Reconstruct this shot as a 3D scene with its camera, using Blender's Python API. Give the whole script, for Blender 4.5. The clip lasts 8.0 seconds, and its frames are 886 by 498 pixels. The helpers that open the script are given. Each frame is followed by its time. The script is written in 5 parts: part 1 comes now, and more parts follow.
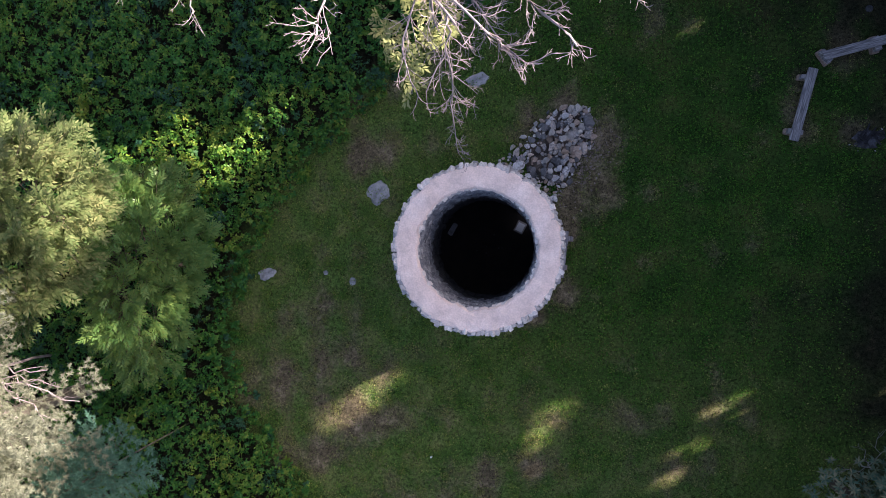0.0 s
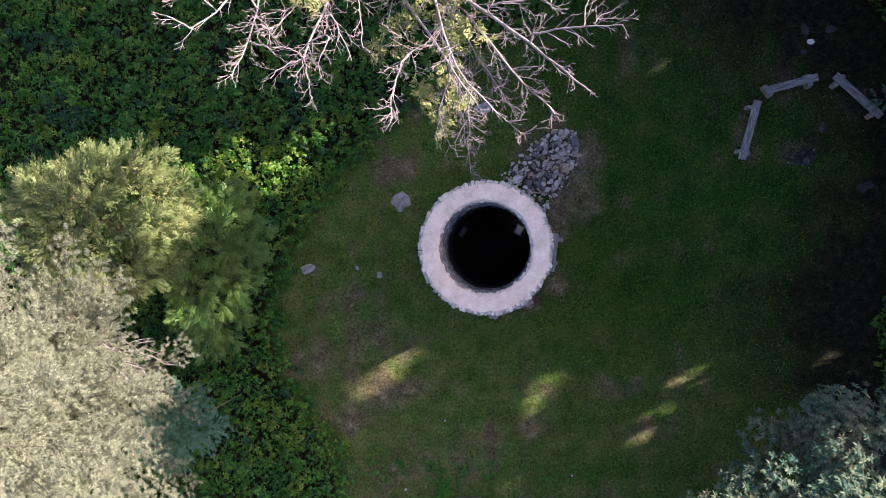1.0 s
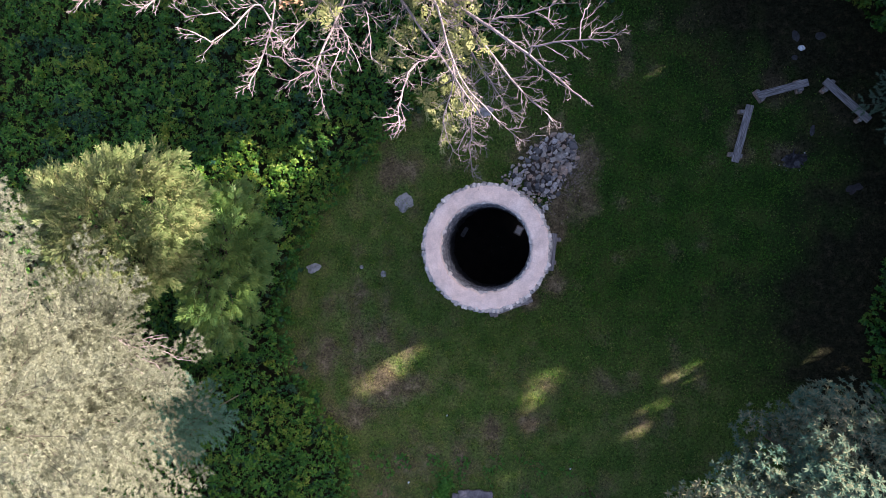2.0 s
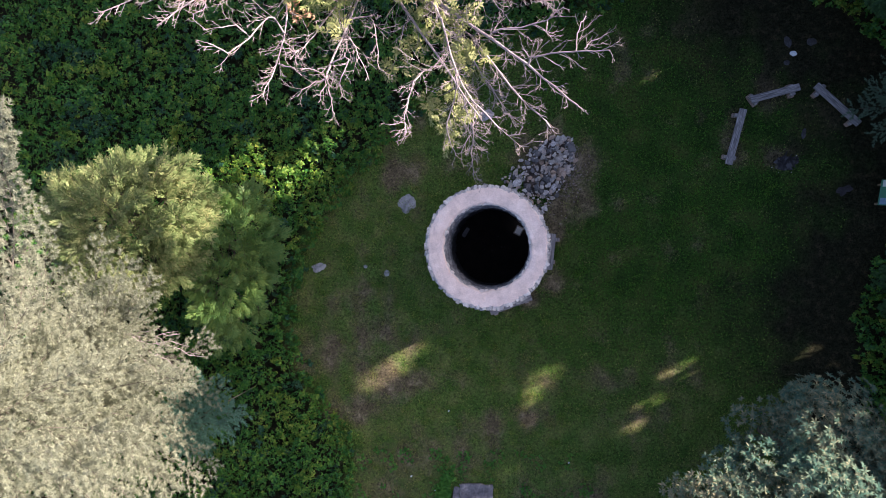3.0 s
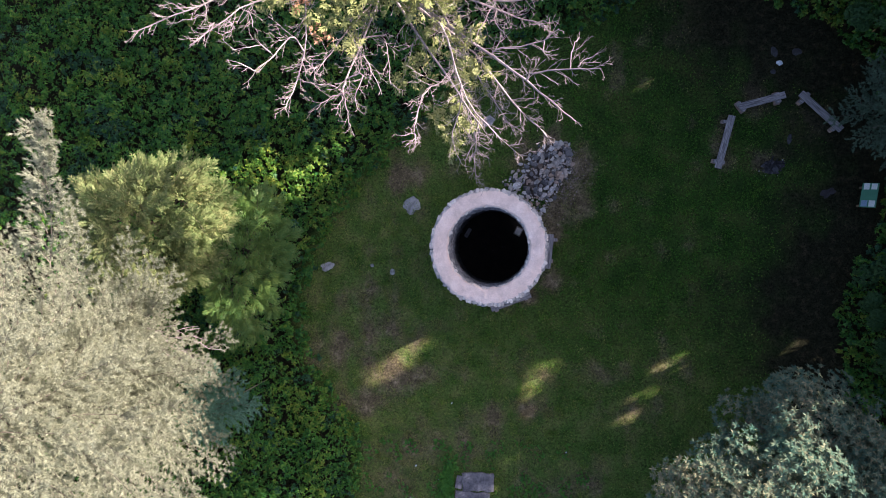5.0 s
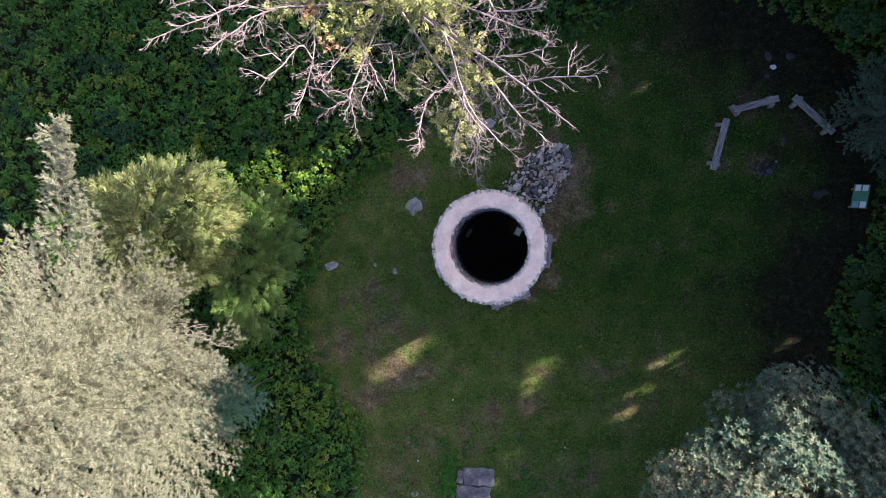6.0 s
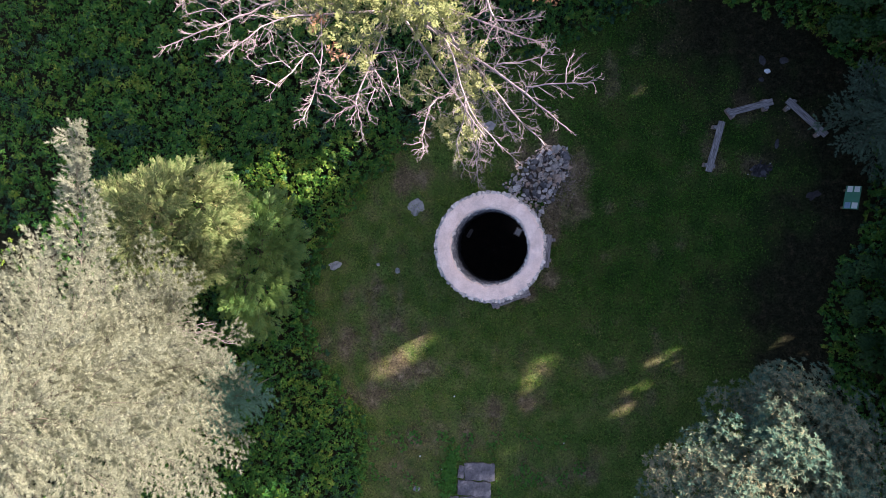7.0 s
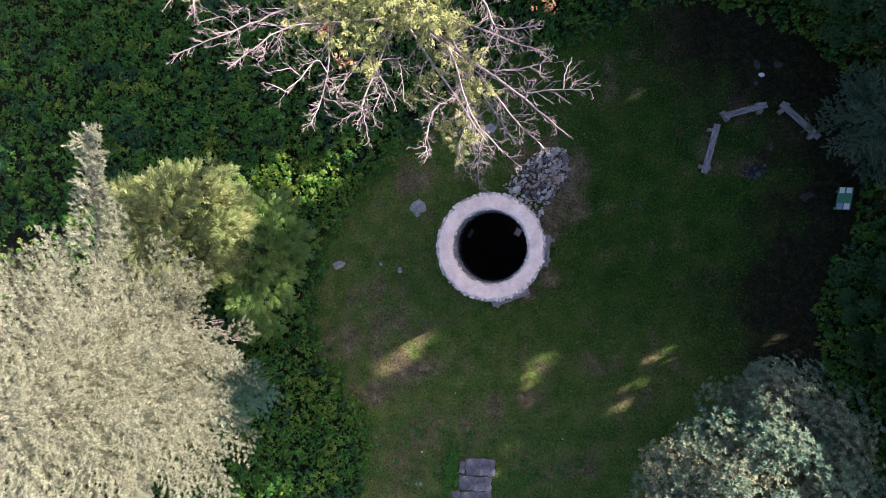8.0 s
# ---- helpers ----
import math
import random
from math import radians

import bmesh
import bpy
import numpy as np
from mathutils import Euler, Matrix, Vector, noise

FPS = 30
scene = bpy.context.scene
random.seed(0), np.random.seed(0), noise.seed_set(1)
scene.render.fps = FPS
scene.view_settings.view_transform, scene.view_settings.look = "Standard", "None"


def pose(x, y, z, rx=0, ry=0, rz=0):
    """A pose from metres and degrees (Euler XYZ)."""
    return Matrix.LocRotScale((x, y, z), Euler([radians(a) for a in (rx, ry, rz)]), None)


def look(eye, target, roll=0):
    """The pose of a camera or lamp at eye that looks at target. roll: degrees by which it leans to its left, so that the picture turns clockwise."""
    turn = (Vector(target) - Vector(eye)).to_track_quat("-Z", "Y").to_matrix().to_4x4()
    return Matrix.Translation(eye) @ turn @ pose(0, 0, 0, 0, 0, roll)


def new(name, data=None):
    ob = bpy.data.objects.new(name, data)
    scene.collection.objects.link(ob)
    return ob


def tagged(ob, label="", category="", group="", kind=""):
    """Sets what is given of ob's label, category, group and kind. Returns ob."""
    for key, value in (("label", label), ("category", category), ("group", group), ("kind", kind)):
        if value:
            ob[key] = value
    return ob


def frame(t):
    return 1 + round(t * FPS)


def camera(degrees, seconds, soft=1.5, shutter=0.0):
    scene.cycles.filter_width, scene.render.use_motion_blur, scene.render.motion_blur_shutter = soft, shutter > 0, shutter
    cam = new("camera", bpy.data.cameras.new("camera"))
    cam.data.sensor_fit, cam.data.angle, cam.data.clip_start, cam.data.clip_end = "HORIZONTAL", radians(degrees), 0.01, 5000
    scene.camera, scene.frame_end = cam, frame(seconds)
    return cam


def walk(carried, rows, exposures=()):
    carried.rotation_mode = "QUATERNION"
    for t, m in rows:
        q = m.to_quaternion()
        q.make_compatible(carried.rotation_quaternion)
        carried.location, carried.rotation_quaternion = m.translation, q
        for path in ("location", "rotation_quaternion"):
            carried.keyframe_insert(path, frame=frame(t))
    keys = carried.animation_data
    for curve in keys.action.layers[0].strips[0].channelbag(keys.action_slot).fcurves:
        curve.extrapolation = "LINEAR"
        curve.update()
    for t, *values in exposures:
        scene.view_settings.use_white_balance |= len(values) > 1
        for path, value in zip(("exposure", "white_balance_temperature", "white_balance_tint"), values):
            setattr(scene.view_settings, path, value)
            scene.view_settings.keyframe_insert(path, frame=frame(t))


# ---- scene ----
cam = camera(74.0, 8.0, soft=0.8)

# height of the eye above the lawn, second by second: a straight climb
CLIMB = [(0.0, 23.36), (0.1, 24.12), (0.2, 25.15), (0.3, 26.05), (0.4, 26.95), (0.5, 27.55), (0.6, 27.82), (0.7, 27.97),
         (0.8, 28.08), (1.0, 28.25), (1.5, 28.69), (2.2, 29.26), (3.0, 29.90), (3.5, 30.28), (4.0, 30.66), (4.5, 31.01),
         (5.2, 31.51), (6.0, 32.08), (6.5, 32.43), (7.0, 32.78), (7.5, 33.135), (8.0, 33.48)]
walk(cam, [(t, pose(0, 0, h, -0.566, 6.750, -0.066)) for t, h in CLIMB],
     exposures=[(0.0, 2.25, 6500, 21), (8.0, 2.25, 6500, 21)])


# ---- daylight: a low sun behind the trees, open sky above the clearing ----
SUN_WAY = Vector((0.883, 0.469, 0.0))
SUN_UP = radians(24.0)
world = bpy.data.worlds.new("sky")
scene.world = world
world.use_nodes = True
sky = world.node_tree.nodes.new("ShaderNodeTexSky")
sky.sky_type, sky.sun_disc = "NISHITA", False
sky.dust_density, sky.ozone_density = 3.0, 1.0
sky.sun_elevation, sky.sun_rotation = SUN_UP, math.atan2(SUN_WAY.x, SUN_WAY.y)
back = world.node_tree.nodes["Background"]
back.inputs["Strength"].default_value = 0.075
world.node_tree.links.new(sky.outputs[0], back.inputs["Color"])
sun = new("sun", bpy.data.lights.new("sun", "SUN"))
sun.data.energy, sun.data.angle, sun.data.color = 4.2, radians(0.8), (1.0, 0.92, 0.76)
sun_from = SUN_WAY * math.cos(SUN_UP) + Vector((0, 0, math.sin(SUN_UP)))
sun.matrix_world = look(sun_from * 60, (0, 0, 0))

rng = np.random.default_rng(7)

# ---- materials ----


def material(name, colours, scale=4.0, rough=0.8, bump=0.0, bump_scale=40.0, grain=0.25, vary="noise", through_light=0.0, spec=0.3, stretch=None):
    """Colours spread by noise, by island or by object, with a finer grain over them and relief."""
    m = bpy.data.materials.new(name)
    m.use_nodes = True
    n, l = m.node_tree.nodes, m.node_tree.links
    bsdf = n["Principled BSDF"]
    co = n.new("ShaderNodeTexCoord")
    where = co.outputs["Object"]
    if stretch:
        mp = n.new("ShaderNodeMapping")
        mp.inputs["Scale"].default_value = stretch
        l.new(where, mp.inputs["Vector"])
        where = mp.outputs[0]
    big = n.new("ShaderNodeTexNoise")
    big.inputs["Scale"].default_value, big.inputs["Detail"].default_value = scale, 5
    l.new(where, big.inputs["Vector"])
    ramp = n.new("ShaderNodeValToRGB")
    while len(ramp.color_ramp.elements) < len(colours):
        ramp.color_ramp.elements.new(0.5)
    lo, hi = (0.3, 0.7) if vary == "noise" else (0.05, 0.95)
    for i, c in enumerate(colours):
        e = ramp.color_ramp.elements[i]
        e.position, e.color = lo + (hi - lo) * i / max(1, len(colours) - 1), (*c, 1)
    if vary == "noise":
        l.new(big.outputs["Fac"], ramp.inputs["Fac"])
    else:
        if vary == "island":
            src = n.new("ShaderNodeNewGeometry").outputs["Random Per Island"]
        else:
            src = n.new("ShaderNodeObjectInfo").outputs["Random"]
        mix = n.new("ShaderNodeMath")
        mix.operation = "MULTIPLY_ADD"
        mix.inputs[1].default_value = 0.6 if vary == "island" else 0.95
        l.new(src, mix.inputs[0])
        off = n.new("ShaderNodeMath")
        off.operation = "MULTIPLY_ADD"
        off.inputs[1].default_value, off.inputs[2].default_value = (1.3, -0.45) if vary == "island" else (0.6, -0.28)
        l.new(big.outputs["Fac"], off.inputs[0])
        l.new(off.outputs[0], mix.inputs[2])
        l.new(mix.outputs[0], ramp.inputs["Fac"])
    fine = n.new("ShaderNodeTexNoise")
    fine.inputs["Scale"].default_value, fine.inputs["Detail"].default_value = bump_scale, 4
    l.new(where, fine.inputs["Vector"])
    gr = n.new("ShaderNodeMapRange")
    gr.inputs[1].default_value, gr.inputs[2].default_value = 0.3, 0.7
    gr.inputs[3].default_value, gr.inputs[4].default_value = 1 - grain, 1 + grain
    l.new(fine.outputs["Fac"], gr.inputs[0])
    mul = n.new("ShaderNodeVectorMath")
    mul.operation = "SCALE"
    l.new(ramp.outputs["Color"], mul.inputs[0])
    l.new(gr.outputs[0], mul.inputs["Scale"])
    l.new(mul.outputs[0], bsdf.inputs["Base Color"])
    bsdf.inputs["Roughness"].default_value = rough
    bsdf.inputs["Specular IOR Level"].default_value = spec
    if bump:
        b = n.new("ShaderNodeBump")
        b.inputs["Strength"].default_value, b.inputs["Distance"].default_value = bump, 0.02
        l.new(fine.outputs["Fac"], b.inputs["Height"])
        l.new(b.outputs[0], bsdf.inputs["Normal"])
    if through_light:
        t = n.new("ShaderNodeBsdfTranslucent")
        l.new(mul.outputs[0], t.inputs["Color"])
        mx = n.new("ShaderNodeMixShader")
        mx.inputs[0].default_value = through_light
        l.new(bsdf.outputs[0], mx.inputs[1])
        l.new(t.outputs[0], mx.inputs[2])
        l.new(mx.outputs[0], n["Material Output"].inputs["Surface"])
    return m


def leaf_mat(name, colours, scale=0.5, rough=0.55, t=0.3, spec=0.2):
    return material(name, colours, scale, rough, 0, 30, 0.15, "island", t, spec)


M_UNDER = leaf_mat("undergrowth_leaf", [(.018, .09, .028), (.031, .142, .031), (.054, .187, .03), (.094, .228, .033), (.16, .26, .038)], 1.3, 0.45, 0.3, 0.26)
M_UNDERLIGHT = leaf_mat("light_undergrowth_leaf", [(.048, .162, .024), (.09, .218, .03), (.165, .26, .036), (.255, .29, .045)], 1.0, 0.45, 0.3, 0.26)
M_UNDERBLUE = leaf_mat("blue_green_undergrowth_leaf", [(.016, .07, .042), (.028, .1, .05), (.048, .132, .058)], 1.0, 0.45, 0.3, 0.26)
M_HICKORY = leaf_mat("hickory_leaf", [(.095, .155, .054), (.152, .205, .076), (.215, .255, .105), (.3, .3, .135)], 0.4, 0.5, 0.35)
M_ASHLEAF = leaf_mat("ash_leaf", [(.2, .235, .088), (.265, .292, .118), (.33, .335, .15)], 0.8)
M_RUST = leaf_mat("withered_leaf", [(.3, .14, .08), (.34, .2, .12)], 2)
M_GREEN = leaf_mat("sapling_leaf", [(.088, .205, .058), (.13, .232, .06), (.185, .252, .062)], 0.5, 0.45, 0.3, 0.35)
M_OAK = leaf_mat("oak_leaf", [(.04, .108, .086), (.075, .142, .105), (.158, .184, .124), (.29, .258, .165)], 0.5, 0.65, 0.2, 0.1)
M_MAPLE = leaf_mat("maple_leaf", [(.016, .055, .022), (.03, .085, .028), (.055, .115, .034)], 0.5)
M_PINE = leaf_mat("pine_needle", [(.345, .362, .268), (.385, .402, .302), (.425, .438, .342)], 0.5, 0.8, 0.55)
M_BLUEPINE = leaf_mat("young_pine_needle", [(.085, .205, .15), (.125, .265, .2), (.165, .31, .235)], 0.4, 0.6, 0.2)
M_HEMLOCK = leaf_mat("hemlock_needle", [(.06, .115, .08), (.1, .165, .112), (.135, .205, .135)], 0.4, 0.6, 0.1)
M_FOREST = leaf_mat("forest_leaf", [(.03, .07, .02), (.05, .10, .03), (.07, .12, .04)], 0.2)
M_GRASS = leaf_mat("grass_blade", [(.046, .132, .02), (.095, .195, .031), (.175, .255, .048), (.36, .335, .11)], 1.6, 0.6, 0.3, 0.12)
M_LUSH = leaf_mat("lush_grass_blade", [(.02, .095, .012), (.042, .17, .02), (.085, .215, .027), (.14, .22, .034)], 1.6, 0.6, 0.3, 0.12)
M_DRY = leaf_mat("dry_grass_blade", [(.1, .15, .035), (.2, .21, .07), (.33, .29, .13)], 1.6, 0.7, 0.3, 0.1)
M_BARK = material("brown_bark", [(.06, .045, .035), (.12, .09, .07)], 6, 0.9, 0.6, 30)
M_DEADWOOD = material("bleached_bark", [(.215, .175, .19), (.3, .247, .262), (.37, .308, .322)], 1.2, 0.8, 0.3, 50, 0.15)
M_GREYTWIG = material("grey_twig", [(.2, .19, .2), (.32, .3, .31)], 3, 0.85, 0.2, 50)
M_MORTAR = material("lime_mortar", [(.66, .525, .485), (.77, .62, .575), (.855, .71, .665)], 2.4, 0.9, 1.0, 22, 0.12)
M_RIM = material("rim_stone", [(.42, .39, .39), (.57, .525, .515), (.73, .665, .64)], 6, 0.85, 0.5, 20, 0.2, "object")
M_WALL = material("wall_stone", [(.13, .135, .155), (.27, .275, .3), (.5, .5, .52)], 6, 0.88, 0.6, 18, 0.25, "object")
M_WALLFAR = material("wall_stone_joined", [(.25, .25, .27), (.36, .35, .36), (.46, .44, .43)], 6, 0.88, 0.6, 18, 0.25, "island")
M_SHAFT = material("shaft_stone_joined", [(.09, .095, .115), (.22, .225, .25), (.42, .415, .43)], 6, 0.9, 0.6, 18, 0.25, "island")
# the shade deep in the shaft is put into this stone colour
M_DEEPSHADE = material("shade_dark_wall_stone", [(.05, .05, .056), (.085, .083, .088), (.12, .115, .118)], 6, 0.9, 0.6, 18, 0.25, "island")
M_JOINT = material("wall_joint", [(.05, .048, .05), (.09, .085, .085)], 5, 0.95, 0.5, 30)
M_ROCK = material("field_stone", [(.12, .12, .13), (.33, .32, .335), (.52, .42, .36), (.44, .43, .455), (.68, .64, .64), (.24, .225, .225), (.58, .5, .46)], 5, 0.85, 0.6, 16, 0.25, "object")
M_ROCKPALE = material("pale_field_stone", [(.37, .34, .325), (.48, .44, .42), (.62, .575, .55)], 5, 0.85, 0.8, 14, 0.25, "object")
M_ROCKWARM = material("warm_field_stone", [(.36, .26, .2), (.48, .37, .31), (.56, .46, .41)], 5, 0.85, 0.8, 14, 0.25, "object")
M_ROCKDARK = material("dark_field_stone", [(.09, .09, .1), (.16, .155, .165), (.22, .21, .22)], 5, 0.85, 0.8, 14, 0.25, "object")
M_SLAB = material("flat_rock", [(.12, .13, .12), (.26, .26, .28), (.34, .34, .36), (.4, .39, .41)], 3.5, 0.85, 0.4, 20, 0.15)
M_PEBBLE = material("pebble", [(.09, .07, .06), (.19, .15, .13), (.33, .27, .245)], 3, 0.9, 0, 30, 0.2, "island")
M_FLAG = material("flagstone", [(.09, .083, .098), (.145, .134, .152), (.2, .18, .195), (.36, .31, .31)], 1.6, 0.75, 0.7, 9, 0.3)
M_PLANK = material("weathered_plank", [(.1, .092, .1), (.25, .232, .245), (.42, .392, .405)], 3, 0.85, 0.6, 8, 0.35, stretch=(0.6, 9, 9))
M_LOG = material("split_log", [(.24, .17, .14), (.36, .27, .24)], 6, 0.9, 0.5, 30)
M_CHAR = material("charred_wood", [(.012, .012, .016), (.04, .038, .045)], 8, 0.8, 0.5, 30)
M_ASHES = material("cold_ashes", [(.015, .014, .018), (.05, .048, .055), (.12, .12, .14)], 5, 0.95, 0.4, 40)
# tower floor earth, painted nearly black for the shade down there
M_SHADEDSOIL = material("shaded_packed_soil", [(.016, .013, .012), (.03, .024, .021)], 2, 0.95, 0.6, 30)
M_CHARROCK = material("dark_rock", [(.028, .026, .03), (.055, .05, .056)], 3, 0.9, 0.5, 20)
M_DULLROCK = material("dull_rock", [(.035, .035, .04), (.075, .075, .083)], 3, 0.9, 0.5, 20)
M_PALE = material("chalk_white", [(.7, .74, .84), (.8, .84, .92)], 5, 0.8, 0.2, 30, 0.06)
M_EARTH = material("loose_earth", [(.05, .04, .036), (.1, .08, .07), (.17, .135, .12)], 4, 0.95, 0.8, 30, 0.4)
M_PINEWOOD = material("pine_twig", [(.13, .11, .09), (.2, .175, .15)], 5, 0.9, 0.3, 30)
M_WEED = leaf_mat("weed_leaf", [(.04, .17, .03), (.07, .23, .035), (.12, .28, .04)], 1.0, 0.45, 0.3, 0.26)
M_GREENPANEL = material("green_panel", [(.03, .16, .10), (.04, .19, .12)], 3, 0.5, 0.0, 40, 0.06)
M_WHITEPANEL = material("printed_panel", [(.5, .54, .55), (.62, .64, .64)], 20, 0.5, 0.0, 60, 0.2)
M_BLUEPANEL = material("blue_picture", [(.12, .2, .34), (.2, .3, .42)], 12, 0.5, 0.0, 60, 0.2)
M_POST = material("sign_post", [(.16, .11, .07), (.22, .16, .1)], 6, 0.85, 0.4, 40)

# ---- mesh helpers ----


def unit(v):
    return v / np.maximum(np.linalg.norm(v, axis=-1, keepdims=True), 1e-9)


def mesh_from(name, verts, corners, count, mat, smooth=False):
    """A mesh of faces with the same number of corners each, from arrays."""
    me = bpy.data.meshes.new(name)
    verts, corners = np.asarray(verts, np.float32), np.asarray(corners, np.int32).ravel()
    me.vertices.add(len(verts))
    me.vertices.foreach_set("co", verts.ravel())
    me.loops.add(len(corners))
    me.loops.foreach_set("vertex_index", corners)
    me.polygons.add(len(corners) // count)
    me.polygons.foreach_set("loop_start", np.arange(0, len(corners), count, dtype=np.int32))
    me.update(calc_edges=True)
    if smooth:
        me.polygons.foreach_set("use_smooth", np.ones(len(me.polygons), bool))
    me.materials.append(mat)
    return me


def leaves(name, base, way, normal, length, width, mat, needle=False):
    """One small folded blade for each base point; needles are single slim triangles."""
    k = len(base)
    way = unit(way)
    side = unit(np.cross(way, normal))
    up = np.cross(side, way)
    length, width = np.broadcast_to(length, k)[:, None], np.broadcast_to(width, k)[:, None]
    if needle:
        v = np.stack([base - side * width / 2, base + side * width / 2, base + way * length], 1)
        return mesh_from(name, v.reshape(-1, 3), np.arange(3 * k), 3, mat)
    mid = base + way * length * 0.45
    v = np.stack([base, mid + side * width / 2 + up * width * 0.15, base + way * length - up * length * 0.12,
                  mid - side * width / 2 + up * width * 0.15], 1)
    return mesh_from(name, v.reshape(-1, 3), np.arange(4 * k), 4, mat)


def spread(k, up=0.0):
    """Random directions, pulled upwards."""
    v = unit(rng.normal(size=(k, 3)))
    v[:, 2] += up
    return unit(v)


def rosettes(at, axis, n, length, lift=0.35, jitter=0.3):
    """n blades round an axis at each point: base, way, normal, length factor."""
    k = len(at)
    axis = unit(axis)
    ref = spread(k)
    a = unit(np.cross(axis, ref))
    b = np.cross(axis, a)
    ang = (np.arange(n) / n * 2 * np.pi)[None, :] + rng.normal(0, jitter, (k, n))
    way = np.cos(ang)[..., None] * a[:, None] + np.sin(ang)[..., None] * b[:, None] + (lift + rng.normal(0, 0.2, (k, n)))[..., None] * axis[:, None]
    base = np.repeat(at[:, None], n, 1)
    nor = np.repeat(axis[:, None], n, 1) + rng.normal(0, 0.25, (k, n, 3))
    return base.reshape(-1, 3), unit(way).reshape(-1, 3), nor.reshape(-1, 3), length * rng.uniform(0.7, 1.15, k * n)


def pinnate(at, way, pairs, length, leaflet):
    """Feathered leaves: leaflets in pairs along a stalk and one at its tip."""
    k = len(at)
    way = unit(way)
    up = unit(np.array([0, 0, 1.0]) + rng.normal(0, 0.35, (k, 3)))
    side = unit(np.cross(way, up))
    up = np.cross(side, way)
    base, ways, nor = [], [], []
    for i in range(pairs):
        s = 0.35 + 0.55 * i / max(1, pairs - 1)
        for sg in (-1, 1):
            base.append(at + way * length * s)
            ways.append(way * 0.75 + side * sg * 0.75 + rng.normal(0, 0.12, (k, 3)))
            nor.append(up)
    base.append(at + way * length)
    ways.append(way)
    nor.append(up)
    base, ways, nor = np.concatenate(base), np.concatenate(ways), np.concatenate(nor)
    return base, unit(ways), nor, leaflet * rng.uniform(0.75, 1.15, len(base))


class Tubes:
    """Collects tapered branches for one mesh."""

    def __init__(self):
        self.v, self.f = [], []

    def add(self, pts, r0, r1, sides=5):
        pts = [Vector(p) for p in pts]
        n0, k = len(self.v), len(pts)
        for i, p in enumerate(pts):
            d = (pts[min(i + 1, k - 1)] - pts[max(i - 1, 0)]).normalized()
            a = d.orthogonal().normalized()
            b = d.cross(a)
            r = r0 + (r1 - r0) * i / (k - 1)
            for j in range(sides):
                w = 2 * math.pi * j / sides
                self.v.append(p + (a * math.cos(w) + b * math.sin(w)) * r)
        for i in range(k - 1):
            for j in range(sides):
                q = n0 + i * sides
                self.f += [q + j, q + (j + 1) % sides, q + sides + (j + 1) % sides, q + sides + j]

    def mesh(self, name, mat):
        return mesh_from(name, np.array([tuple(v) for v in self.v]), self.f, 4, mat, True)


def thing(name, label, category, at=(0, 0, 0), group="", kind="", turn=0.0):
    e = new(name)
    e.empty_display_size = 0.2
    e.matrix_world = pose(*at, 0, 0, turn)
    return tagged(e, label, category, group, kind)


def child(name, me, parent, m=None, label="", kind=""):
    ob = new(name, me)
    ob.parent = parent
    if m is not None:
        ob.matrix_basis = m
    return tagged(ob, label, "", "", kind)


def part(name, bm, mat, parent, label="", m=None):
    """Links a bmesh as one mesh object under a thing or a part."""
    me = bpy.data.meshes.new(name)
    bm.to_mesh(me)
    bm.free()
    me.materials.append(mat)
    return child(name, me, parent, m, label)


def box_bm(x, y, z, bevel=0.01, at=(0, 0, 0), rough=0.0, cuts=0):
    """A bevelled block of that size, standing on z = 0 at its place, uneven if asked for."""
    bm = bmesh.new()
    bmesh.ops.create_cube(bm, size=1)
    for v in bm.verts:
        v.co = Vector((v.co.x * x, v.co.y * y, (v.co.z + 0.5) * z))
    if cuts:
        bmesh.ops.subdivide_edges(bm, edges=bm.edges[:], cuts=cuts, use_grid_fill=True)
    if bevel and not cuts:
        bmesh.ops.bevel(bm, geom=bm.edges[:], offset=bevel, segments=2, affect="EDGES")
    for v in bm.verts:
        if rough:
            v.co += noise.noise_vector(v.co * 3 + Vector(at)) * rough
        v.co += Vector(at)
    return bm


def stone_mesh(name, seed, mat, flat=1.0, sub=2, rough=0.28):
    """An angular stone about one metre across, in facets."""
    r = random.Random(seed)
    bm = bmesh.new()
    bmesh.ops.create_icosphere(bm, subdivisions=sub, radius=0.5)
    planes = [(Vector((r.gauss(0, 1), r.gauss(0, 1), r.gauss(0, 1))).normalized(), r.uniform(0.19, 0.38)) for _ in range(13)]
    off = Vector((r.uniform(0, 50), r.uniform(0, 50), r.uniform(0, 50)))
    for v in bm.verts:
        for n, d in planes:
            over = v.co.dot(n) - d
            if over > 0:
                v.co -= n * over
        v.co += noise.noise_vector(v.co * 2.5 + off) * rough * 0.2
        v.co.z *= flat
    me = bpy.data.meshes.new(name)
    bm.to_mesh(me)
    bm.free()
    me.materials.append(mat)
    return me


# ---- the plan of the clearing ----
EDGE = [(-3.6, 7.6), (-5.07, 6.2), (-6.72, 4.6), (-8.06, 3.3), (-9.4, 1.7), (-10.4, 0.0), (-11.1, -1.6), (-11.4, -3.6), (-11.1, -5.6),
        (-10.1, -7.6), (-8.8, -9.5), (-8.1, -11.2), (-8.3, -13.2), (-8.8, -15), (-9.5, -19), (-4, -25), (8, -25), (16.5, -17),
        (16.6, -8), (15.8, -4), (17.0, -1), (18.4, 2.5), (18.6, 6), (17.2, 9.5), (13.5, 12), (9, 13.1), (6, 12.2), (3.8, 11.3), (1.7, 10.5), (-1.8, 9.0)]
MID = np.array([2.0, -2.0])
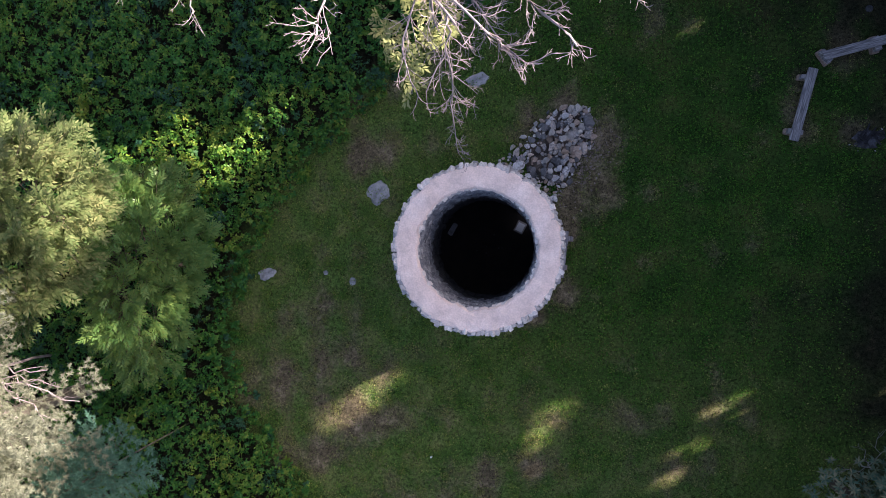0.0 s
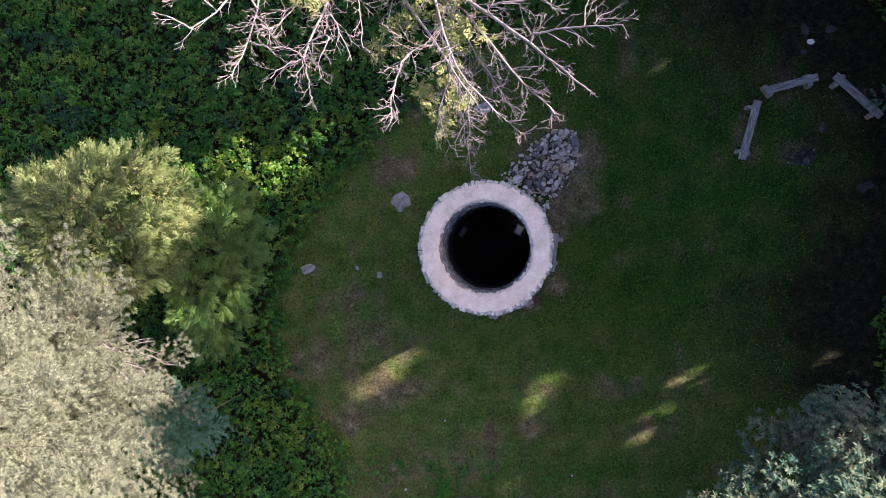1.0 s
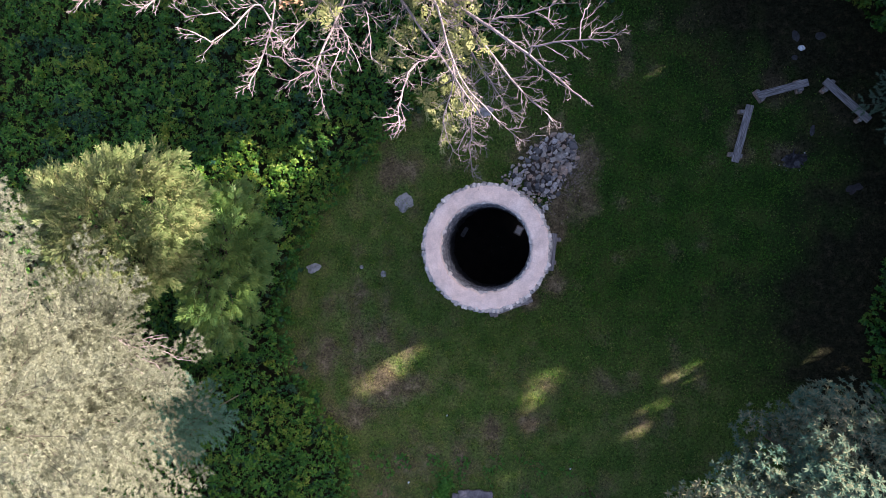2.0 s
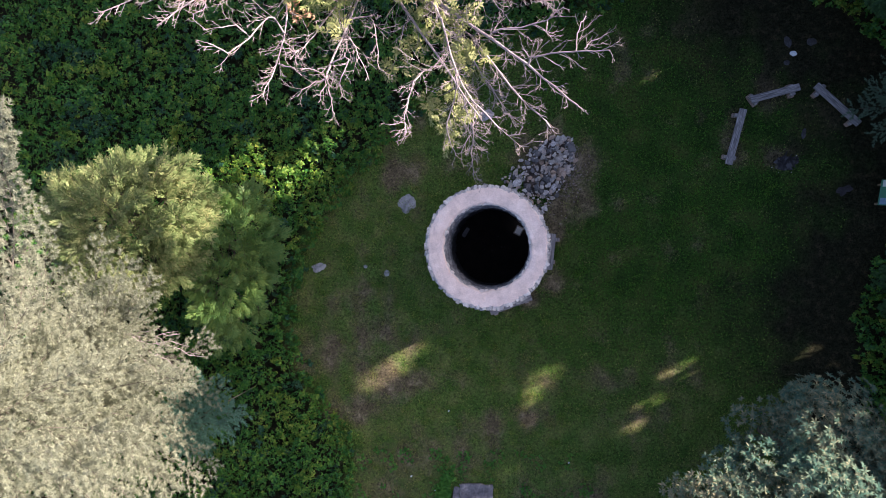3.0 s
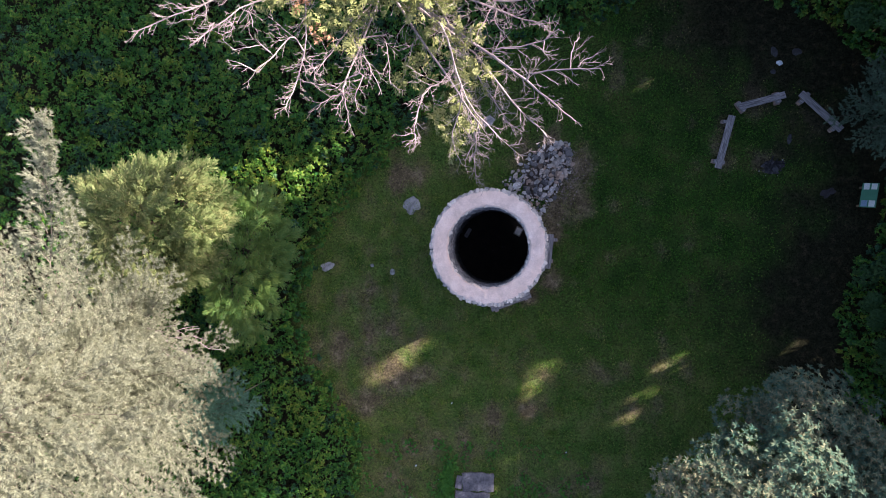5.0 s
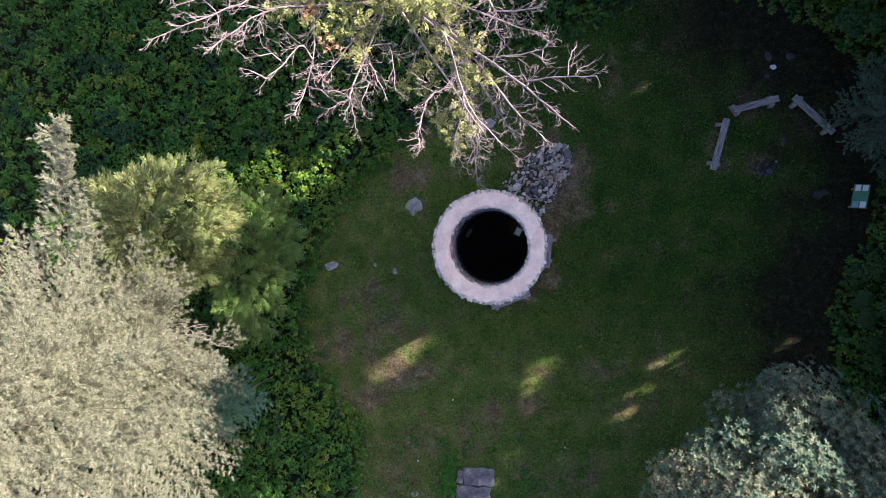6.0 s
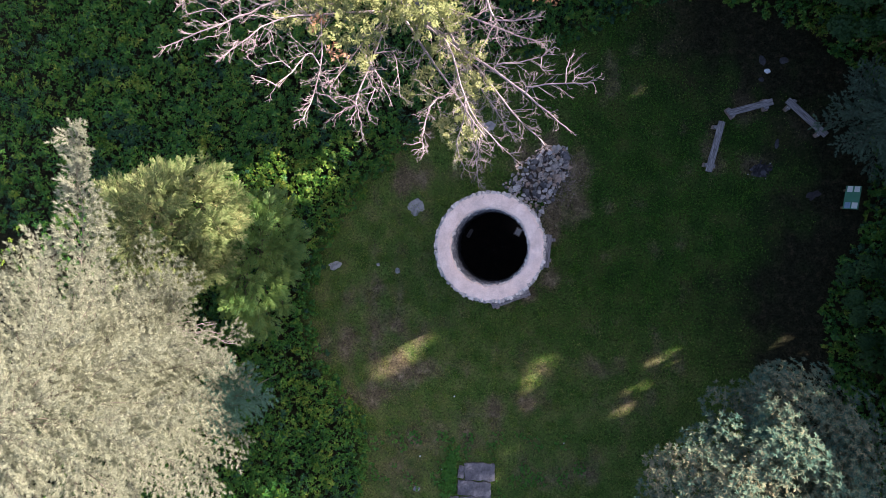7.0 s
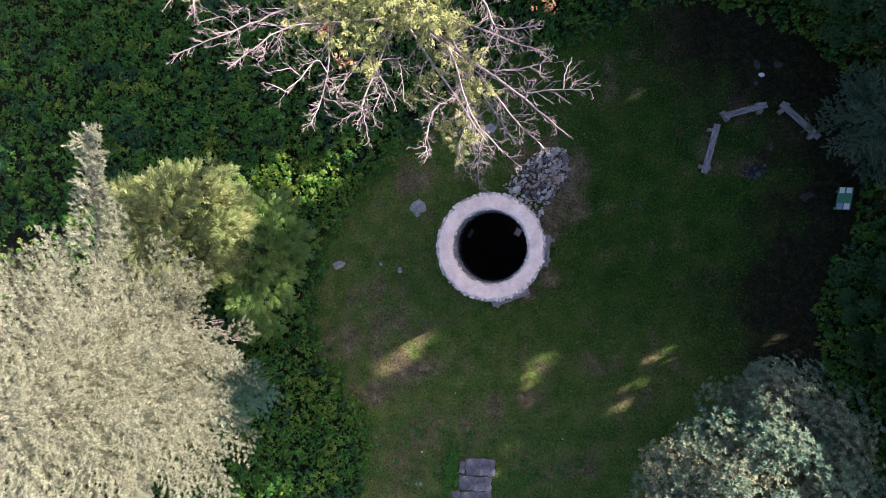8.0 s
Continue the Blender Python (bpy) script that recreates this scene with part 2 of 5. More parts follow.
rel = np.array(EDGE) - MID
order = np.argsort(np.arctan2(rel[:, 1], rel[:, 0]))
EDGE_A, EDGE_R = np.arctan2(rel[:, 1], rel[:, 0])[order], np.hypot(rel[:, 0], rel[:, 1])[order]


def beyond(x, y):
    """Metres outside the lawn's edge (inside: minus)."""
    dx, dy = x - MID[0], y - MID[1]
    return np.hypot(dx, dy) - np.interp(np.arctan2(dy, dx), EDGE_A, EDGE_R, period=2 * np.pi)


WAVES = [(rng.uniform(0, 2 * np.pi), rng.uniform(0, 2 * np.pi), 2 * np.pi / s) for s in (9, 7, 5.5, 4, 3.3, 2.6, 2.1, 1.7, 1.4, 1.1)]


def rolling(x, y, fine=10, first=0):
    """Smooth unevenness between about -1 and 1."""
    out = 0
    for a, p, k in WAVES[first:fine]:
        out = out + np.sin((x * np.cos(a) + y * np.sin(a)) * k + p + 0.7 * np.sin((x * np.sin(a) - y * np.cos(a)) * k * 0.6 + 2 * p))
    return out / math.sqrt((fine - first) * 1.2)


def spots(x, y, places):
    """How much of each round place (x, y, radius) covers a point."""
    out = 0 * x
    for px, py, pr in places:
        out = np.maximum(out, (1 - np.hypot(x - px, y - py) / pr) * (1.0 if pr < 2 else 0.6))
    return np.clip(out, 0, 1)


BARE = [(0.6, 4.6, 1.3), (2.0, 4.8, 1.6), (3.4, 3.9, 1.9), (3.1, 3.0, 1.95), (2.9, 2.3, 1.95), (2.4, 1.5, 1.8), (2.2, 0.6, 1.0), (0.9, -2.9, 0.9), (1.9, -1.8, 1.0), (-0.3, -3.3, 0.7), (-9.6, -5.5, 2.6), (-7.5, -3.8, 2.6), (-8.2, -8.2, 2.2), (-6.0, -7.2, 2.6), (-5.8, 3.8, 1.6), (-6.2, -12.5, 2.6)]
BARE += [(10.6, 5.0, 1.5), (12.3, 7.2, 1.5), (15.2, 6.4, 1.8), (12.9, 3.9, 1.0), (16.8, 1.0, 1.6), (15.5, -5.5, 2), (13.2, 9.2, 1.6), (2.2, -13.2, 2.0), (-1, -9.5, 1.5), (9, 12, 3),
         (1.3, -7.3, 2.1), (0.9, -8.9, 2.05), (8.2, -6.2, 2.02), (6.4, -8.9, 2.1), (4.5, -6.8, 2.02), (5.6, 8.6, 2.02), (-6.3, -6.3, 1.3), (-5.2, -5.6, 1.0), (-7.1, -7.2, 1.4), (1.4, -7.1, 1.1), (0.9, -8.9, 1.0), (7.9, -6.2, 0.9), (6.4, -8.8, 1.0), (-5, -11.2, 2.6), (-2.4, -10.8, 2.4), (0.8, -12, 2.2), (3.6, -12.6, 2.4), (-6.6, -14.4, 2.4), (-6.9, -6.8, 1.8)]


def bareness(x, y):
    dry = np.clip((-1.0 - x) / 9, 0, 0.17) * np.clip((beyond(x, y) + 30) / 30, 0, 1)
    return np.clip(spots(x, y, BARE) + dry + 0.3 * rolling(x, y, 10, 4) - 0.14, 0, 1)


def litter_shade(x, y):
    """Dark fallen leaves under the thicket; eastwards, tree shade also painted onto the ground."""
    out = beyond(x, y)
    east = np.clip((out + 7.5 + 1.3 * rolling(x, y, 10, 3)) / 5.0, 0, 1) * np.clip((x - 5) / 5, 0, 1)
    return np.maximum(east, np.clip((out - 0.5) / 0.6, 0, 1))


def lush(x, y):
    """Greener, darker grass east of the tower."""
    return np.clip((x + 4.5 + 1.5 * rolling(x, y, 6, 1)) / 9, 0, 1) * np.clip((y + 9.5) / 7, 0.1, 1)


# ---- ground: fine in the clearing, coarse out to the horizon ----
def build_ground():
    fine = np.arange(-34, 34.01, 0.35)
    out = np.array([40, 50, 70, 110, 200, 400, 900, 2000])
    line = np.concatenate([-out[::-1], fine, out])
    gx, gy = np.meshgrid(line, line)
    x, y = gx.ravel(), gy.ravel()
    z = 0.02 * rolling(x, y, 10, 4) * np.exp(-(np.hypot(x, y) / 60) ** 2)
    k = len(line)
    i = np.arange(k * k).reshape(k, k)
    f = np.stack([i[:-1, :-1], i[:-1, 1:], i[1:, 1:], i[1:, :-1]], -1)
    m = bpy.data.materials.new("lawn_and_soil")
    m.use_nodes = True
    n, l = m.node_tree.nodes, m.node_tree.links
    co = n.new("ShaderNodeTexCoord")

    def tex(scale, detail=5):
        t = n.new("ShaderNodeTexNoise")
        t.inputs["Scale"].default_value, t.inputs["Detail"].default_value = scale, detail
        l.new(co.outputs["Object"], t.inputs["Vector"])
        return t.outputs["Fac"]

    def ramp(fac, stops):
        r = n.new("ShaderNodeValToRGB")
        while len(r.color_ramp.elements) < len(stops):
            r.color_ramp.elements.new(0.5)
        for e, (p, c) in zip(r.color_ramp.elements, stops):
            e.position, e.color = p, (*c, 1)
        l.new(fac, r.inputs["Fac"])
        return r.outputs["Color"]

    def attribute(name):
        at = n.new("ShaderNodeAttribute")
        at.attribute_name = name
        return at.outputs["Fac"]

    def blend(fac, one, two):
        mix = n.new("ShaderNodeMix")
        mix.data_type = "RGBA"
        l.new(fac, mix.inputs[0])
        l.new(one, mix.inputs[6])
        l.new(two, mix.inputs[7])
        return mix.outputs[2]

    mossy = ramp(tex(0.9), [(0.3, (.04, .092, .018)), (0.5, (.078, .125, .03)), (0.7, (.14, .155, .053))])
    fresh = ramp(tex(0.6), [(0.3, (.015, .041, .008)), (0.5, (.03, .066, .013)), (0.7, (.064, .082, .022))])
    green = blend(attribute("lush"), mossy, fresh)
    brown = ramp(tex(1.7), [(0.3, (.07, .056, .032)), (0.5, (.125, .1, .062)), (0.7, (.22, .175, .115))])
    add = n.new("ShaderNodeMath")
    add.operation = "MULTIPLY_ADD"
    add.inputs[1].default_value = 0.8
    l.new(tex(6, 7), add.inputs[0])
    l.new(attribute("bare"), add.inputs[2])
    st = n.new("ShaderNodeMapRange")
    st.inputs[1].default_value, st.inputs[2].default_value = 0.5, 1.1
    l.new(add.outputs[0], st.inputs[0])
    # dark leaf floor, with the eastern trees' shade put into its colour
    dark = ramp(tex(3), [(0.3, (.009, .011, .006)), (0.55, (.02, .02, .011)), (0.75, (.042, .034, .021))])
    lawn = blend(attribute("litter_shade"), blend(st.outputs[0], green, brown), dark)
    gr = n.new("ShaderNodeMapRange")
    gr.inputs[1].default_value, gr.inputs[2].default_value, gr.inputs[3].default_value, gr.inputs[4].default_value = 0.3, 0.7, 0.2, 1.8
    clump = n.new("ShaderNodeMath")
    clump.operation = "MULTIPLY_ADD"
    clump.inputs[1].default_value = 0.45
    half = n.new("ShaderNodeMath")
    half.operation = "MULTIPLY"
    half.inputs[1].default_value = 0.55
    l.new(tex(24, 4), half.inputs[0])
    l.new(tex(8, 4), clump.inputs[0])
    l.new(half.outputs[0], clump.inputs[2])
    gr.inputs[1].default_value, gr.inputs[2].default_value = 0.36, 0.64
    l.new(clump.outputs[0], gr.inputs[0])
    sc = n.new("ShaderNodeVectorMath")
    sc.operation = "SCALE"
    l.new(lawn, sc.inputs[0])
    l.new(gr.outputs[0], sc.inputs["Scale"])
    b = n["Principled BSDF"]
    l.new(sc.outputs[0], b.inputs["Base Color"])
    b.inputs["Roughness"].default_value = 0.95
    b.inputs["Specular IOR Level"].default_value = 0.1
    bp = n.new("ShaderNodeBump")
    bp.inputs["Strength"].default_value, bp.inputs["Distance"].default_value = 0.8, 0.04
    l.new(tex(30, 6), bp.inputs["Height"])
    l.new(bp.outputs[0], b.inputs["Normal"])
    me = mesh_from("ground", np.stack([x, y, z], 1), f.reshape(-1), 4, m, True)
    for name, values in (("bare", bareness(x, y)), ("litter_shade", litter_shade(x, y)), ("lush", lush(x, y))):
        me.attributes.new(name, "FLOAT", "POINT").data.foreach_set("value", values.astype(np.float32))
    tagged(new("ground", me), "mown lawn with worn brown soil patches in a clearing", "ground", kind="structure")


build_ground()

TOWER = Vector((-1.02, -0.17, 0))


def off_tower(x, y, r=2.6):
    return np.hypot(x - TOWER.x, y - TOWER.y) > r


def build_grass():
    k = 400000
    x, y = rng.uniform(-13, 20, k), rng.uniform(-17, 14, k)
    keep = (beyond(x, y) < 0.3) & off_tower(x, y) & (rng.uniform(0, 1, k) > bareness(x, y) * 0.95) & (rng.uniform(0, 1, k) < 0.6 + 0.42 * rolling(x, y, 10, 6)) & (rng.uniform(0, 1, k) > 1.25 * litter_shade(x, y))
    x, y = x[keep], y[keep]
    k = len(x)
    at = np.stack([x, y, rng.uniform(0, 0.03, k)], 1)
    broad = rng.uniform(0, 1, k) < 0.45
    ln = np.where(broad, rng.uniform(0.035, 0.085, k), rng.uniform(0.06, 0.13, k))
    wd = np.where(broad, ln * 0.8, rng.uniform(0.010, 0.02, k))
    # clover grows in patches of broader leaves
    k2 = 1500
    cx, cy, cr = rng.uniform(-12, 19, k2), rng.uniform(-16, 13, k2), rng.uniform(0.08, 0.34, k2)
    each = (cr * 190).astype(int)
    which = np.repeat(np.arange(k2), each)
    x2, y2 = cx[which] + rng.normal(0, 0.5, len(which)) * cr[which], cy[which] + rng.normal(0, 0.5, len(which)) * cr[which]
    ok = (beyond(x2, y2) < 0.2) & off_tower(x2, y2) & (bareness(x2, y2) < 0.7) & (rng.uniform(0, 1, len(x2)) > 1.15 * litter_shade(x2, y2)) & (rng.uniform(0, 1, len(x2)) < np.where(x2 > 4, 0.35, 1.0))
    x2, y2 = x2[ok], y2[ok]
    at = np.concatenate([at, np.stack([x2, y2, rng.uniform(0.02, 0.07, len(x2))], 1)])
    ln = np.concatenate([ln, rng.uniform(0.04, 0.075, len(x2))])
    wd = np.concatenate([wd, rng.uniform(0.035, 0.06, len(x2))])
    x, y, k = np.concatenate([x, x2]), np.concatenate([y, y2]), len(ln)
    way = spread(k, 0.35)
    way[:, 2] = np.abs(way[:, 2]) + 0.05
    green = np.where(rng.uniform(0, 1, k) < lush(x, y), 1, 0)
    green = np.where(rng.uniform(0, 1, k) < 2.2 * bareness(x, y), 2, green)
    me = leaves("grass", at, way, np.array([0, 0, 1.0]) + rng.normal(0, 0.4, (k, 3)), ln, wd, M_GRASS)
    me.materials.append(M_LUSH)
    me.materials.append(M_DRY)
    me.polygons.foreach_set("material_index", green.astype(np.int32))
    tagged(new("grass", me), "short green grass with clover on the lawn", "grass", kind="stuff")


build_grass()


def build_undergrowth():
    """Small leafy plants in mounds: each a dome of leaf whorls over bare stems, with low leaves between."""
    k = 32000
    x, y = rng.uniform(-32.5, 23, k), rng.uniform(-17, 17, k)
    far = rng.uniform(0, 1, k) < 0.07
    x, y = np.where(far, x * 1.35, x), np.where(far, y * 1.45, y)
    d = beyond(x, y)
    keep = (d > -0.12 + 0.22 * rolling(x, y, 10, 6)) & (d < 26)
    keep &= (x > -22.5) | (y > 1.0) | (rng.uniform(0, 1, k) < 0.2)
    x, y, d = x[keep], y[keep], d[keep]
    k = len(x)
    # mounds: every plant belongs to the nearest one
    mx, my = rng.uniform(-40, 32, 4200), rng.uniform(-26, 26, 4200)
    nearest = np.zeros(k, int)
    for i in range(0, k, 2000):
        q = (x[i:i + 2000, None] - mx) ** 2 + (y[i:i + 2000, None] - my) ** 2
        nearest[i:i + 2000] = q.argmin(1)
    off = np.hypot(x - mx[nearest], y - my[nearest])
    # paler, yellower plants in two places by the lawn; the first painted as sunlit
    yellow = np.maximum(np.exp(-((mx + 11.7) / 3.0) ** 2 - ((my - 3.9) / 1.1) ** 2), 0.8 * np.exp(-((mx + 10.2) / 2.2) ** 2 - ((my + 9.8) / 4.0) ** 2))
    shade = rng.uniform(0, 1, 4200)
    shade = np.where(rng.uniform(0, 1, 4200) < yellow, 0.7, shade)
    tall, hue = rng.uniform(-0.3, 0.45, 4200)[nearest], np.where(rng.uniform(0, 1, k) < 0.3 - 0.3 * yellow[nearest], rng.uniform(0, 1, k), shade[nearest])
    dome = np.clip(1 - (off / 0.75) ** 2, -0.5, 1)
    grown = np.clip(d / 1.6, 0, 1)
    h = np.clip(0.2 + 0.46 * np.clip(d, 0, 2.0) + grown * (tall + 0.36 * dome + 0.25 * rolling(x, y, 10, 2)), 0.07, 3) * rng.uniform(0.62, 1.1, k)
    wide = rng.uniform(0.14, 0.34, k) * np.clip(0.5 + 0.35 * d, 0.4, 1)
    n = 6
    s = spread(k * n, 0.35).reshape(k, n, 3) * rng.uniform(0.5, 1.0, (k, n, 1))
    at = np.stack([x, y, h], 1)[:, None] + s * wide[:, None, None] * np.array([1, 1, 0.75])
    at[..., 2] = np.maximum(at[..., 2], 0.04)
    base, way, nor, ln = rosettes(at.reshape(-1, 3), (s + np.array([0, 0, 0.7])).reshape(-1, 3) + rng.normal(0, 0.25, (k * n, 3)), 3, 0.118, 0.12)
    size = np.repeat(np.exp(rng.normal(0, 0.28, k)), n * 3)
    which = np.repeat(np.where(hue < 0.66, 0, np.where(hue < 0.84, 1, 2)), n * 3)
    # the low layer
    k2 = 30000
    x2, y2 = rng.uniform(-27, 22, k2), rng.uniform(-16, 16, k2)
    ok = (beyond(x2, y2) > -0.1 + 0.2 * rolling(x2, y2, 10, 6))
    x2, y2 = x2[ok], y2[ok]
    low = np.stack([x2, y2, rng.uniform(0.05, 0.4, len(x2)) + 0.22 * np.clip(beyond(x2, y2), 0, 2)], 1)
    b2, w2, n2, l2 = rosettes(low, spread(len(low), 1.5), 5, 0.15, 0.1)
    me = leaves("undergrowth", np.concatenate([base, b2]), np.concatenate([way, w2]), np.concatenate([nor, n2]), np.concatenate([ln * size, l2]),
                np.concatenate([ln * size, l2]) * 0.64, M_UNDER)
    me.materials.append(M_UNDERLIGHT)
    me.materials.append(M_UNDERBLUE)
    me.polygons.foreach_set("material_index", np.concatenate([which, np.zeros(len(b2), int)]).astype(np.int32))
    tagged(new("undergrowth", me), "dense green bramble and sapling thicket round the lawn", "undergrowth", kind="stuff")


build_undergrowth()

# ---- the round stone tower ----
R_OUT, R_IN, TOP = 2.5, 1.70, 6.5
MOUTH = radians(36)


def ring_arc(bm, r0, r1, z0, z1, a0, a1, n, closed=False, wob=0.0):
    """A curved block of wall between two radii, two heights and two angles."""
    cols = []
    for i in range(n if closed else n + 1):
        a = a0 + (a1 - a0) * i / n
        j0, j1 = (noise.noise(Vector((math.cos(a) * 3, math.sin(a) * 3, q))) * wob for q in (1.0, 7.0))
        c, s = math.cos(a), math.sin(a)
        cols.append([bm.verts.new(((r0 + j0) * c, (r0 + j0) * s, z0)), bm.verts.new(((r1 + j1) * c, (r1 + j1) * s, z0)),
                     bm.verts.new(((r1 + j1) * c, (r1 + j1) * s, z1)), bm.verts.new(((r0 + j0) * c, (r0 + j0) * s, z1))])
    k = len(cols)
    for i in range(k if closed else k - 1):
        a, b = cols[i], cols[(i + 1) % k]
        for q in range(4):
            bm.faces.new((a[q], a[(q + 1) % 4], b[(q + 1) % 4], b[q]))
    if not closed:
        bm.faces.new(cols[0][::-1])
        bm.faces.new(cols[-1])


def wall_stone(seed, wide, high, deep):
    """A rough-hewn block: x outwards, y along the wall, z up, centred."""
    r = random.Random(seed)
    bm = bmesh.new()
    bmesh.ops.create_cube(bm, size=1)
    bmesh.ops.bevel(bm, geom=bm.edges[:], offset=0.13, segments=1, affect="EDGES")
    for v in bm.verts:
        v.co = Vector((v.co.x * deep, v.co.y * wide, v.co.z * high)) + Vector((r.uniform(-1, 1), r.uniform(-1, 1), r.uniform(-1, 1))) * 0.018
    return bm


def build_tower():
    t = thing("stone_tower", "round hollow fieldstone tower with pale lime-mortar top, on the lawn", "tower", TOWER)
    bm = bmesh.new()
    half = 0.24
    ring_arc(bm, R_IN + 0.26, R_OUT - 0.08, -0.1, 1.25, MOUTH + half, MOUTH + 2 * math.pi - half, 72)
    ring_arc(bm, R_IN + 0.2, R_OUT - 0.08, 1.25, TOP - 0.12, 0, 2 * math.pi, 80, True)
    part("wall_core", bm, M_JOINT, t, "dark rubble core")
    # mortar cap, uneven on top
    n, rows = 300, 17
    v, f = [], []
    for i in range(n):
        a = 2 * math.pi * i / n
        for j in range(rows):
            w = j / (rows - 1)
            r0 = R_IN + 0.03 + 0.09 * noise.noise(Vector((math.cos(a) * 4, math.sin(a) * 4, 3))) + 0.05 * noise.noise(Vector((math.cos(a) * 13, math.sin(a) * 13, 5)))
            r1 = R_OUT - 0.085 + 0.06 * noise.noise(Vector((math.cos(a) * 6, math.sin(a) * 6, 9))) + 0.06 * noise.noise(Vector((math.cos(a) * 19, math.sin(a) * 19, 2)))
            r = r0 + (r1 - r0) * w
            x, y = r * math.cos(a), r * math.sin(a)
            z = TOP - 0.015 + 0.035 * math.sin(math.pi * w) + 0.03 * noise.noise(Vector((x * 3, y * 3, 0))) + 0.022 * noise.noise(Vector((x * 8, y * 8, 4))) + 0.01 * noise.noise(Vector((x * 19, y * 19, 8)))
            v.append((x, y, z - (0.16 if j in (0, rows - 1) else 0)))
    for i in range(n):
        for j in range(rows - 1):
            a, b = i * rows, (i + 1) % n * rows
            f += [a + j, a + j + 1, b + j + 1, b + j]
    child("mortar_cap", mesh_from("mortar_cap", np.array(v), f, 4, M_MORTAR, True), t, None, "pale pinkish lime-mortar capping")
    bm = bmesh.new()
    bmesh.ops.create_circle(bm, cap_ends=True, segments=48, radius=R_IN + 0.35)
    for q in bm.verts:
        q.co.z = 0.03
    part("earth_floor", bm, M_SHADEDSOIL, t, "earth floor coloured dark as in shade")
    rr = random.Random(3)

    def hewn(seed, mat, soft):
        """A rough block for the wall: x outwards, y along it, z up."""
        b = wall_stone(seed, 0.25, 0.2, 0.24)
        if soft:
            bmesh.ops.subdivide_edges(b, edges=b.edges[:], cuts=1)
            off = Vector((seed * 7.3, 1.7, 0))
            for q in b.verts:
                q.co = q.co.lerp(q.co.normalized() * 0.135, 0.5) + noise.noise_vector(q.co * 9 + off) * 0.045
        me = bpy.data.meshes.new("stone")
        b.to_mesh(me)
        b.free()
        me.materials.append(mat)
        return me

    shapes = [hewn(s, M_RIM, True) for s in range(10)]
    inner = [hewn(s, M_WALL, True) for s in range(10)]
    plain = [hewn(s, M_WALL, False) for s in range(8)]

    def course(r, z, count, meshes, high, out, jut, tight=1.0):
        shift = rr.uniform(0, 1)
        for i in range(count):
            a = 2 * math.pi * (i + shift + rr.uniform(-0.18, 0.18)) / count
            if z < 1.25 and abs((a - MOUTH + math.pi) % (2 * math.pi) - math.pi) < 0.26:
                continue
            wide = 2 * math.pi * r / count / 0.25 * rr.uniform(0.7, 1.05) * tight
            q = r + out * rr.uniform(-jut, jut)
            m = pose(q * math.cos(a), q * math.sin(a), z + rr.uniform(-0.02, 0.02), rr.uniform(-9, 9), rr.uniform(-9, 9), math.degrees(a) + rr.uniform(-20, 20))
            yield m @ Matrix.Diagonal((rr.uniform(0.8, 1.1), wide, high / 0.2, 1)), rr.choice(meshes)

    # crown stones outside and inside, and the top courses of the shaft, one by one
    for m, me in course(R_OUT - 0.13, TOP - 0.13, 112, shapes, 0.2, 1, 0.055, 1.3):
        child("stone", me, t, m)
    z = TOP - 0.16
    for i in range(3):
        for m, me in course(R_IN + 0.12 + 0.012 * i, z, 62, shapes if i == 0 else inner, 0.09, 1, 0.045):
            child("stone", me, t, m)
        z -= 0.1
    depth = z
    # the lower courses of both faces as one piece
    v, f = [], []

    def joined(name, mat, label):
        me = bpy.data.meshes.new(name)
        me.from_pydata(v, [], f)
        me.materials.append(mat)
        child(name, me, t, None, label, "stuff")
        v.clear()
        f.clear()

    def lay(r, z, count, jut, high=0.19):
        for m, me in course(r, z, count, plain, high, 1, jut):
            n0 = len(v)
            v.extend(tuple(m @ q.co) for q in me.vertices)
            f.extend([[n0 + i for i in p.vertices] for p in me.polygons])

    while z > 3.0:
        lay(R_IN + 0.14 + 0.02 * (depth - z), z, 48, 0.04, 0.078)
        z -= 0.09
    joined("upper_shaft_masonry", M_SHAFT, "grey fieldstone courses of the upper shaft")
    # deep courses, their shade painted with darker stone
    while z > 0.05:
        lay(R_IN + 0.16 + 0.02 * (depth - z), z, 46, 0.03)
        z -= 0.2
    joined("shaft_masonry", M_DEEPSHADE, "fieldstone courses of the shaft, coloured dark as in shade")
    z = TOP - 0.29
    while z > 0.0:
        lay(R_OUT - 0.1, z, 64, 0.04)
        z -= 0.2
    joined("masonry", M_WALLFAR, "grey fieldstone courses")


build_tower()


